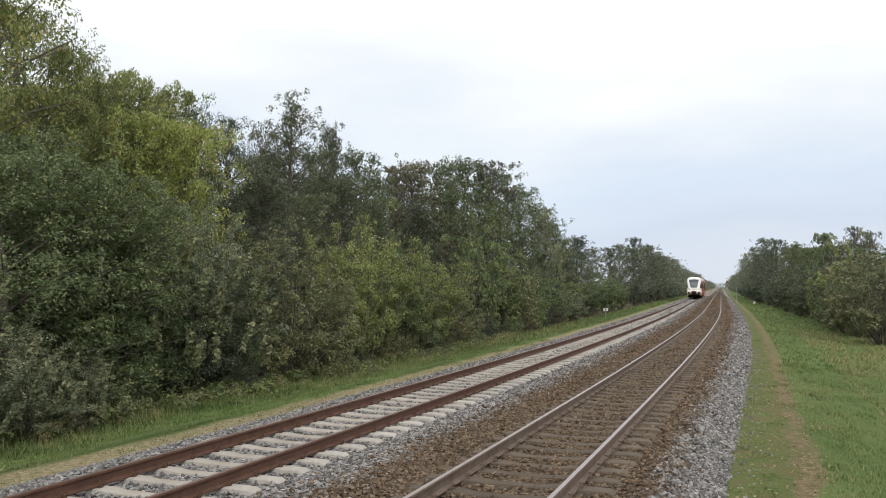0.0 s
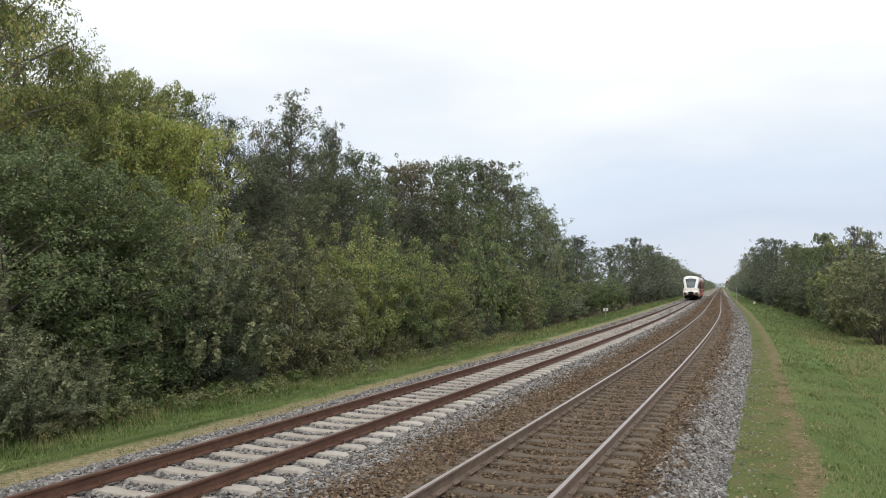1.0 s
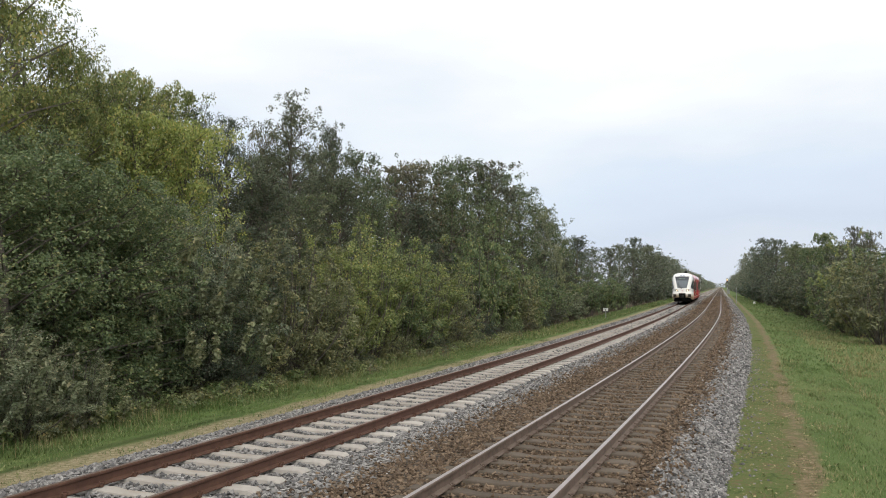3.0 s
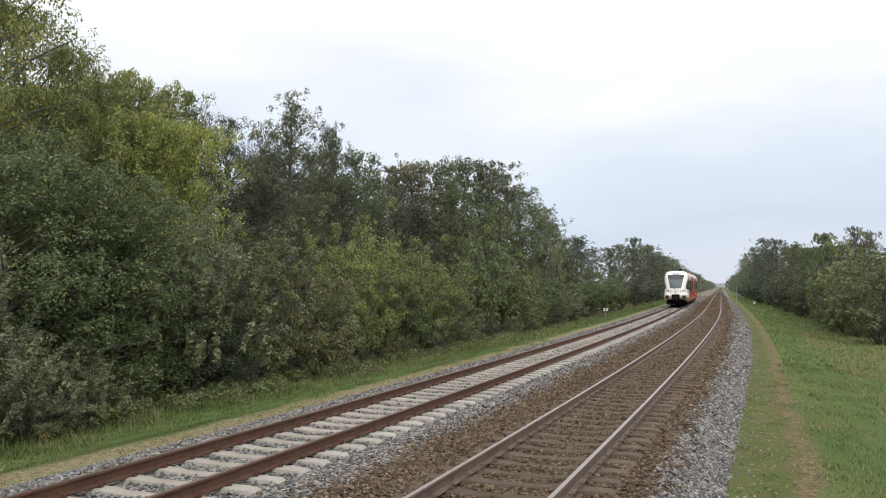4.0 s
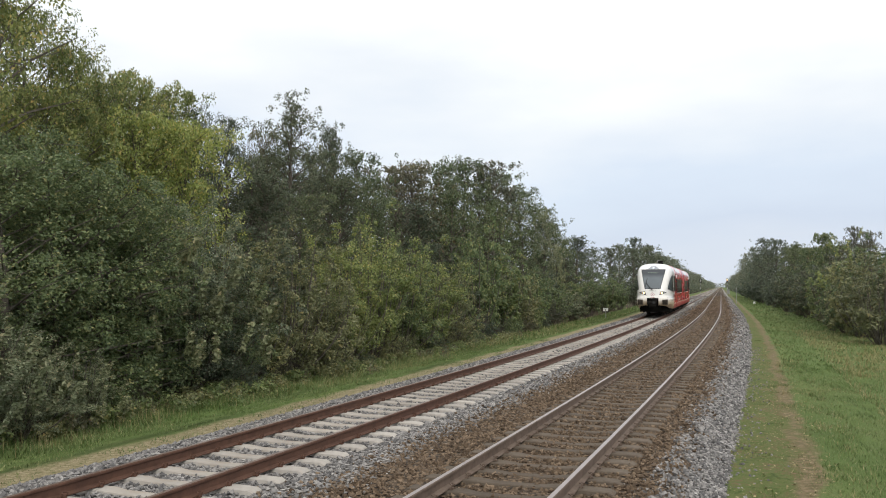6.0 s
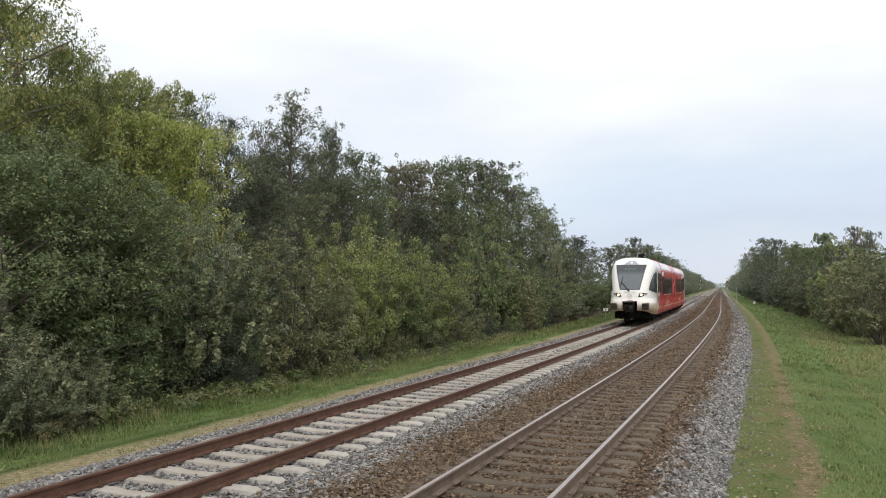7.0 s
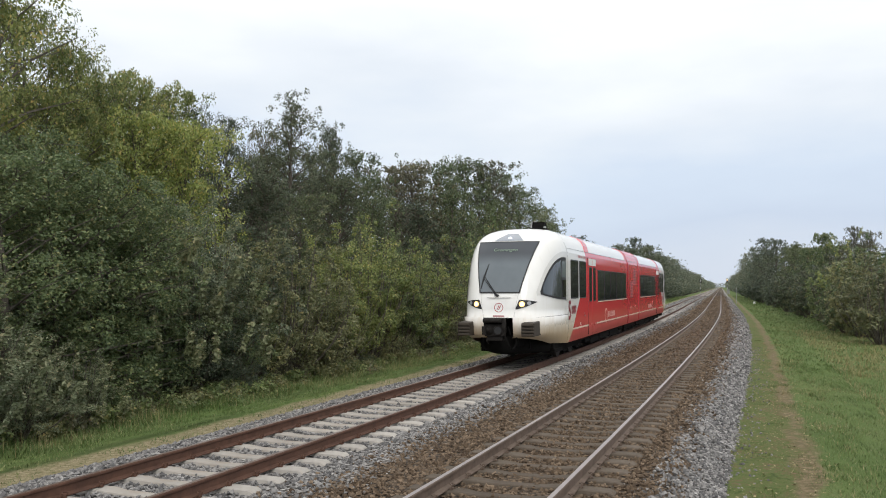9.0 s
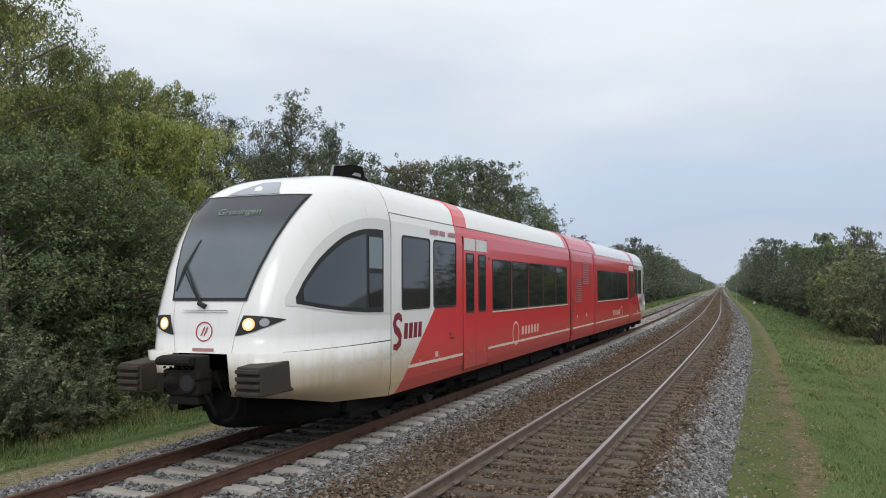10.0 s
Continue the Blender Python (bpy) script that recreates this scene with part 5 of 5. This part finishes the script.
    for side in (-1, 1):
        # light grey arch round the driver's side window, then the window with its opening pane
        add("window_arch", columns_patch(np.linspace(0.40, SEAM - 0.02, 30), lambda x: cab_window_low(x) - 0.06, lambda x: float(np.interp(x, [0.36, 0.5, 0.7, 0.95, 1.25, 1.6, 2.0, 2.4, 2.8, 3.1], [2.14, 2.34, 2.62, 2.88, 3.1, 3.27, 3.39, 3.45, 3.46, 3.45])), 14, 0.007, side), ARCH_GREY, cab, "light grey painted arch round the window", smooth=True)
        xs = [0.55, 0.62, 0.7, 0.85, 1.0, 1.2, 1.4, 1.6, 1.8, 2.0, 2.2, 2.4, 2.6, 2.8]
        add("cab_window_seal", columns_patch(xs, lambda x: cab_window_low(x) - 0.035, lambda x: cab_window_top(x) + 0.035, 7, 0.011, side), RUBBER, cab, smooth=True)
        add("cab_window", columns_patch([0.68, 0.75, 0.85, 1.0, 1.2, 1.4, 1.6, 1.8, 2.0, 2.1, 2.2], lambda x: cab_window_low(x) + 0.02, lambda x: cab_window_top(x) - 0.05, 7, 0.016, side), CAB_GLASS, cab, "dark quarter-arch cab side window", smooth=True)
        for lo, hi in ((2.03, 2.56), (2.64, 3.14)):
            # only the upper pane takes the paler glass with the painted reflection
            add("cab_vent_pane", columns_patch([2.29, 2.45, 2.6, 2.74], lambda x: lo, lambda x: hi, 3, 0.017, side), PANE_SHEEN if lo > 2.5 else GLASS, cab)
        add("cab_joint", columns_patch(np.linspace(0.32, 3.08, 16), lambda x: 1.448 + 0.004 * x, lambda x: 1.462 + 0.004 * x, 2, 0.006, side), RUBBER, cab, "dark joint round the skirt")
        # white end panel that slants into the red
        low = [0.56, 0.75, 1.0, 1.4, 1.96]
        high = [1.961, 2.4, 3.0, 3.2, 3.45, 3.58]
        add("white_panel", rows_patch(low, lambda z: SEAM + 0.02, lambda z: 3.4 + (z - 0.6) * 1.30, 3, 0.0015, side), WHITE, body, "white slanted end panel")
        add("white_panel", rows_patch(high, lambda z: SEAM + 0.02, lambda z: 6.32, 3, 0.0015, side), WHITE, body, "white panel round the first windows")
        for x0, x1 in ((3.55, 4.88), (5.06, 6.34)):
            add("window", window_mesh(x0, x1, 1.95, 3.24, side), [GLASS, RUBBER], body)
        for k in range(5):
            add("window", window_mesh(8.85 + 1.655 * k, 8.85 + 1.655 * k + 1.58, 1.79, 2.99, side, 0.05, 0.03), [GLASS, RUBBER], body)
        bm = bmesh.new()
        y = 1.42
        box(bm, 8.85, 17.1, side * (y + 0.001), side * (y + 0.018), 1.755, 1.785)
        add("window_ledge", bm, PALE_STRIPE, body)
        # plug door with two leaves
        bm = bmesh.new()
        for x0, x1 in ((6.80, 7.58), (7.61, 8.40)):
            ya, yb = sorted((side * (y - 0.02), side * (y + 0.014)))
            box(bm, x0, x1, ya, yb, 0.64, 3.38, 0, 0.008)
        add("door", bm, RED, body, "red double-leaf plug door")
        bm = bmesh.new()
        for x0, x1 in ((6.80, 7.58), (7.61, 8.40)):
            ya, yb = sorted((side * (y + 0.012), side * (y + 0.017)))
            box(bm, x0 + 0.02, x1 - 0.02, ya, yb, 3.12, 3.37)
        add("door_top_panel", bm, SIGN_WHITE, body, "pale panel over the door")
        for x0, x1 in ((6.93, 7.45), (7.76, 8.28)):
            o = add("door_window", window_mesh(x0, x1, 1.80, 3.06, side, 0.05, 0.03), [GLASS, RUBBER], body)
            o.matrix_basis = pose(0, side * 0.015, 0)
        bm = bmesh.new()
        for x0 in (6.76, 7.585, 8.405):
            ya, yb = sorted((side * (y - 0.01), side * (y + 0.006)))
            box(bm, x0, x0 + 0.022, ya, yb, 0.62, 3.4)
        add("door_seal", bm, RUBBER, body)
        # cream line along the sill
        for x0, x1 in ((3.85, 6.75), (8.5, 17.5)):
            add("stripe", columns_patch([x0, x1], lambda x: 0.93, lambda x: 0.985, 2, 0.0035, side), PALE_STRIPE, body)
        bm = bmesh.new()
        ya, yb = sorted((side * (y - 0.05), side * (y + 0.005)))
        box(bm, 8.22, 8.42, ya, yb, 0.64, 0.82)
        add("step_light", bm, RUBBER, body)
        # lettering kept as plain shapes
        bm = bmesh.new()
        yy = side * (y + 0.004)
        curve = [(0.33, 0.40), (0.30, 0.47), (0.2, 0.50), (0.09, 0.47), (0.04, 0.38), (0.09, 0.29), (0.2, 0.235), (0.27, 0.16), (0.25, 0.06), (0.14, 0.0), (0.0, 0.015)]
        wide = [0.07, 0.12, 0.125, 0.13, 0.14, 0.15, 0.16, 0.15, 0.14, 0.12, 0.09]
        ring = []
        for k, (cx, cz) in enumerate(curve):
            ax, az = curve[max(k - 1, 0)]
            bx, bz = curve[min(k + 1, len(curve) - 1)]
            ln = math.hypot(bx - ax, bz - az)
            nx, nz = -(bz - az) / ln * wide[k] / 2, (bx - ax) / ln * wide[k] / 2
            ring.append([bm.verts.new((3.2 + cx * 1.05 + d * nx, yy, 1.33 + cz * 1.05 + d * nz)) for d in (-1, 1)])
        for r0, r1 in zip(ring, ring[1:]):
            bm.faces.new((r0[0], r0[1], r1[1], r1[0]))
        for k in range(4):
            x0 = 3.64 + 0.215 * k
            vs = [bm.verts.new(c) for c in ((x0, yy, 1.45), (x0 + 0.165, yy, 1.45), (x0 + 0.2, yy, 1.72), (x0 + 0.035, yy, 1.72))]
            bm.faces.new(vs)
        add("lettering", bm, MAROON, body, "plain dark red letter shapes")
        bm = bmesh.new()
        for k in range(3):
            x0 = 4.9 + 0.5 * k
            vs = [bm.verts.new(c) for c in ((x0, yy, 3.335), (x0 + (0.42 if k != 1 else 0.3), yy, 3.335), (x0 + (0.42 if k != 1 else 0.3), yy, 3.42), (x0, yy, 3.42))]
            bm.faces.new(vs)
        add("name_bars", bm, GREY_LETTER, body, "pale red bars of writing")
        # ring and bars lower on the side
        v = []
        for r in (0.31, 0.25):
            for k in range(24):
                a = 2 * math.pi * k / 24
                v.append((10.85 + r * math.cos(a), yy, 1.17 + r * math.sin(a)))
        add("side_emblem", mesh_of(v, [(k, (k + 1) % 24, 24 + (k + 1) % 24, 24 + k) for k in range(24)]), GLINT, body, "thin pale ring")
        bm = bmesh.new()
        for k in range(6):
            x0 = 11.4 + 0.32 * k
            vs = [bm.verts.new(c) for c in ((x0, yy, 1.10), (x0 + 0.2, yy, 1.10), (x0 + 0.24, yy, 1.32), (x0 + 0.05, yy, 1.32))]
            bm.faces.new(vs)
        add("side_lettering", bm, GLINT, body, "plain pale letter bars")
        # small plates
        for x0, z0, w, h, mt in ((5.15, 1.02, 0.16, 0.11, GLINT), (5.95, 1.30, 0.3, 0.05, MAROON), (5.95, 1.39, 0.12, 0.05, MAROON), (8.55, 2.95, 0.1, 0.06, RUBBER)):
            add("small_plate", columns_patch([x0, x0 + w], lambda x: z0, lambda x: z0 + h, 2, 0.004, side), mt, body)
        # heavy buffer blocks with ribbed faces
        bm = bmesh.new()
        ya, yb = sorted((side * 0.76, side * 1.14))
        vs = box(bm, -0.33, 0.6, ya, yb, 0.93, 1.37)
        for i in (4, 7):
            vs[i].co.z -= 0.06
        bmesh.ops.bevel(bm, geom=list(bm.edges), offset=0.02, segments=2, affect="EDGES", profile=0.5)
        for k in range(4):
            box(bm, -0.39, -0.32, ya + 0.015, yb - 0.015, 0.945 + 0.093 * k, 1.0 + 0.093 * k, 0, 0.012)
        add("buffer", bm, BUFFER, cab, "dusty brown-black buffer block with a ribbed face")
    # joint between cab and car
    zs = [0.56, 1.0, 2.0, 3.0, 3.3, 3.45, 3.58]
    for side in (-1, 1):
        add("cab_seam", mesh_of([(SEAM - 0.004 + d, side * (half_width(z) + 0.0035), z) for z in zs for d in (0.0, 0.02)], grid_faces(len(zs), 2)), RUBBER, cab)
        add("roof_joint", columns_patch([SEAM + 0.02, END - 0.02], lambda x: 3.583, lambda x: 3.596, 2, 0.005, side), RUBBER, body, "thin dark joint under the roof edge")
    # red bands over the roof
    add("roof_band", roof_band(6.3, 7.15, 0.5, 0.012), RED, body, "red slanted band over the roof")
    add("roof_band", roof_band(17.1, 17.5, 0.0, 0.012), RED, body, "red band at the bellows")
    # coupler
    bm = bmesh.new()
    box(bm, 0.95, 1.3, -0.7, 0.7, 0.5, 1.6)
    box(bm, 0.2, 0.95, -0.56, -0.5, 0.62, 1.44)
    box(bm, 0.2, 0.95, 0.5, 0.56, 0.62, 1.44)
    box(bm, 0.12, 0.95, -0.56, 0.56, 1.44, 1.5)
    add("coupler_recess", bm, IRON, cab, "dark coupler opening")
    bm = bmesh.new()
    # shank, head with its cone and funnel, electric head above
    tube(bm, [(0.5, 0, 1.06), (-0.2, 0, 1.08)], [0.13, 0.11], 10)
    box(bm, -0.46, -0.16, -0.28, 0.30, 0.93, 1.27, 0, 0.035)
    tube(bm, [(-0.50, -0.12, 1.10), (-0.455, -0.12, 1.10)], [0.13, 0.145], 16)
    tube(bm, [(-0.64, 0.14, 1.12), (-0.56, 0.14, 1.11), (-0.455, 0.14, 1.10)], [0.025, 0.07, 0.13], 14)
    box(bm, -0.50, -0.455, 0.24, 0.36, 0.97, 1.22, 0, 0.012)
    box(bm, -0.40, -0.05, -0.22, 0.24, 0.80, 0.94, 0, 0.03)
    tube(bm, [(-0.34, 0.22, 0.94), (-0.40, 0.24, 0.80), (-0.36, 0.20, 0.70)], [0.025, 0.02, 0.012], 5)
    coupler = add("coupler", bm, COUPLER, cab, "dark iron automatic coupler")
    bm = bmesh.new()
    box(bm, -0.54, -0.20, -0.24, 0.32, 1.32, 1.45, 0, 0.035)
    tube(bm, [(-0.55, -0.22, 1.38), (-0.55, 0.30, 1.38)], [0.055, 0.055], 10)
    box(bm, -0.50, -0.26, -0.31, -0.23, 1.14, 1.45, 0, 0.02)
    for k in range(6):
        tube(bm, [(-0.475, -0.24 + 0.1 * k, 1.29), (-0.455, -0.24 + 0.1 * k, 1.29)], [0.02, 0.02], 6)
    add("electric_head", bm, COUPLER, coupler, "dusty contact box over the coupler")
    # a flat black disc paints in the dark of the funnel's hollow
    add("funnel", mesh_of(*disc_at(-0.503, -0.12, 1.10, 0.105)), RUBBER, coupler, "flat dark disc for the funnel's shaded hollow")
    for pts, rad in (([(-0.3, -0.22, 1.0), (-0.26, -0.3, 0.84), (-0.2, -0.36, 0.66), (-0.08, -0.42, 0.55), (0.02, -0.47, 0.58), (0.1, -0.5, 0.72), (0.15, -0.5, 0.95)], 0.032),
                     ([(-0.2, -0.34, 1.2), (-0.12, -0.38, 1.0), (0.0, -0.4, 0.88), (0.15, -0.42, 1.0)], 0.022)):
        bm = bmesh.new()
        tube(bm, pts, [rad] * len(pts), 8)
        add("air_hose", bm, IRON, cab, "hanging black air hose")
    # plough and underframe
    v = []
    for z, x, w in ((0.88, 0.44, 1.04), (0.60, 0.34, 1.06), (0.40, 0.44, 1.0), (0.34, 0.62, 0.95)):
        v += [(x + 1.5 * (abs(t) ** 1.7), w * t * 1.08, z) for t in np.linspace(-1, 1, 15)]
    add("plough", mesh_of(v, grid_faces(4, 15)), IRON, cab, "black curved snow plough", smooth=True)
    bm = bmesh.new()
    box(bm, 2.0, 17.3, -1.18, 1.18, 0.42, 0.62)
    add("underframe", bm, IRON, body, "dark underframe")
    for x0, x1, low in ((2.1, 3.3, 0.3), (7.3, 8.3, 0.3), (8.4, 10.3, 0.2), (10.5, 13.0, 0.24), (13.2, 15.8, 0.2), (16.0, 17.2, 0.3)):
        bm = bmesh.new()
        box(bm, x0, x1, -1.2, 1.2, low, 0.419, 0, 0.03)
        add("equipment_box", bm, IRON, body, "dark box under the floor")
    bm = bmesh.new()
    for s in (-1, 1):
        ya, yb = sorted((s * 0.95, s * 1.1))
        box(bm, 3.4, 7.1, ya, yb, 0.28, 0.6, 0, 0.03)
        for xa in (4.2, 6.3):
            box(bm, xa - 0.32, xa + 0.32, ya, yb + 0.02 * s if s > 0 else yb, 0.2, 0.55, 0, 0.03)
    box(bm, 4.9, 5.6, -1.0, 1.0, 0.3, 0.56)
    add("bogie_frame", bm, IRON, body)
    # roof fittings
    bm = bmesh.new()
    box(bm, 3.30, 3.92, -0.62, -0.13, 4.18, 4.285, 0, 0.02)
    vs = box(bm, 3.36, 3.86, -0.58, -0.18, 4.27, 4.48)
    for i in (4, 7):
        vs[i].co.x += 0.07
    for i in (5, 6):
        vs[i].co.x -= 0.10
    add("roof_equipment", bm, IRON, body, "dark equipment box on the roof")
    for y0, y1, top in ((-0.61, -0.57, 4.34), (-0.19, -0.15, 4.50)):
        bm = bmesh.new()
        vs = box(bm, 3.33, 3.62, y0, y1, 4.275, top)
        for i in (4, 7):
            vs[i].co.x += 0.09
        add("cheek_plate", bm, POST_GREY, body, "grey cheek of the roof box")
    bm = bmesh.new()
    tube(bm, [(3.62, -0.25, 4.47), (3.62, -0.25, 4.525), (3.62, -0.25, 4.54)], [0.06, 0.05, 0.02], 12)
    add("aerial", bm, POST_GREY, body)
    return made


def wheelset_mesh():
    bm = bmesh.new()
    for s in (-1, 1):
        tube(bm, [(0, s * 0.70, 0), (0, s * 0.715, 0)], [0.46, 0.46], 28)
        tube(bm, [(0, s * 0.715, 0), (0, s * 0.83, 0)], [0.435, 0.425], 28)
        tube(bm, [(0, s * 0.83, 0), (0, s * 0.845, 0)], [0.16, 0.14], 12)
        for k in range(4):
            a = k * math.pi / 2
            tube(bm, [(0.27 * math.cos(a), s * 0.83, 0.27 * math.sin(a)), (0.27 * math.cos(a), s * 0.838, 0.27 * math.sin(a))], [0.05, 0.05], 6)
    tube(bm, [(0, -0.8, 0), (0, 0.8, 0)], [0.08, 0.08], 10)
    return bm


def build_module(train):
    """The short power section between the bellows."""
    x0, x1 = 17.64, LENGTH - 17.58
    mod = part("power_module", body_section(x0, x1), [RED, WHITE], train, "short red power module with louvres")
    part("roof_band", roof_band(x0 + 0.02, x1 - 0.3, 0.0, 0.015), RED, mod, "red roof of the module")
    for a, b in ((17.5, 17.66), (LENGTH - 17.66, LENGTH - 17.5)):
        bm = bmesh.new()
        for k in range(4):
            xa = a + (b - a) * k / 4
            box(bm, xa + 0.005, xa + (b - a) / 4 - 0.005, -1.33, 1.33, 0.6, 3.6, 0, 0.01)
        part("bellows", bm, RUBBER, train, "black folded bellows")
    # red fairing round the joint, its shaded look put into a darker red
    for a in (17.645, LENGTH - 17.93):
        part("joint_fairing", body_ring(a, a + 0.3, 0.02), FRAME_SHADE_RED, mod, "proud red frame round the joint")
    for side in (-1, 1):
        for xa, xb, za, zb, n in ((18.55, 19.55, 1.80, 2.62, 11), (19.7, 20.95, 2.42, 3.22, 10)):
            bm = bmesh.new()
            ya, yb = sorted((side * 1.40, side * 1.423))
            box(bm, xa, xb, ya, yb, za, zb)
            vent = part("louvre", bm, MAROON, mod, "air intake with pale slats")
            for k in range(n):
                bm = bmesh.new()
                z = za + (zb - za) * (k + 0.2) / n
                ya, yb = sorted((side * 1.424, side * 1.440))
                box(bm, xa + 0.03, xb - 0.03, ya, yb, z, z + (zb - za) / n * 0.42)
                part("slat", bm, SLAT_RED, vent)
        part("stripe", mesh_of([(x, side * 1.4235, z) for x in (x0 + 0.05, x1 - 0.05) for z in (0.93, 0.985)], grid_faces(2, 2)), PALE_STRIPE, mod)
        for xa in (18.7, 20.4):
            bm = bmesh.new()
            ya, yb = sorted((side * 1.41, side * 1.428))
            box(bm, xa, xa + 0.08, ya, yb, 1.28, 1.38)
            part("catch", bm, SIGN_WHITE, mod)
    bm = bmesh.new()
    box(bm, x0 + 0.2, x1 - 0.2, -1.2, 1.2, 0.3, 0.6)
    part("underframe", bm, IRON, mod)


def build_train():
    train = tagged(new("train"), "white and red articulated diesel train with lit headlights", "train")
    made = build_car(train)
    # the other end car is the same, turned round
    back = pose(LENGTH, 0, 0, 0, 0, 180)
    for ob in made:
        copy_thing(ob, back)
    build_module(train)
    wheels = []
    me = None
    for x in (4.2, 6.3, 18.85, LENGTH - 18.85, LENGTH - 6.3, LENGTH - 4.2):
        if me is None:
            ob = part("wheelset", wheelset_mesh(), WHEEL, train)
            me = ob.data
        else:
            ob = new("wheelset", me)
            ob.parent = train
        ob.matrix_basis = pose(x, 0, 0.43)
        wheels.append((ob, x))
    return train, wheels


train, wheels = build_train()

# ---------------------------------------------------------------- what moves
RUN_T = [0.0, 2.5, 4.5, 5.5, 7.0, 8.0, 9.0, 9.5, 10.0]
RUN_Y = [168.0, 125.5, 91.5, 75.0, 52.1, 37.4, 23.3, 16.3, 9.55]


def run(t):
    """Where the train's tip is on the line: a smooth curve through the known times."""
    tt, yy = np.array(RUN_T), np.array(RUN_Y)
    m = np.gradient(yy, tt)
    i = min(max(int(np.searchsorted(tt, t, side="right")) - 1, 0), len(tt) - 2)
    h = tt[i + 1] - tt[i]
    s = (t - tt[i]) / h
    return float((2 * s ** 3 - 3 * s ** 2 + 1) * yy[i] + (s ** 3 - 2 * s ** 2 + s) * h * m[i] + (-2 * s ** 3 + 3 * s ** 2) * yy[i + 1] + (s ** 3 - s ** 2) * h * m[i + 1])


def train_pose(t):
    y = run(t)
    a, b = on_line(TRACK_A, y + 5.2), on_line(TRACK_A, y + 34.6)
    d = (b - a).normalized()
    p = a - d * 5.2
    return pose(p.x, p.y, 0, 0, 0, math.degrees(math.atan2(d.y, d.x)))


def motions():
    walk(train, [(k / 10, train_pose(k / 10)) for k in range(101)])
    for ob, x in wheels:
        walk(ob, [(k / 30, pose(x, 0, 0.43) @ Matrix.Rotation((run(k / 30) - run(0)) / 0.43, 4, "Y")) for k in range(301)])


motions()
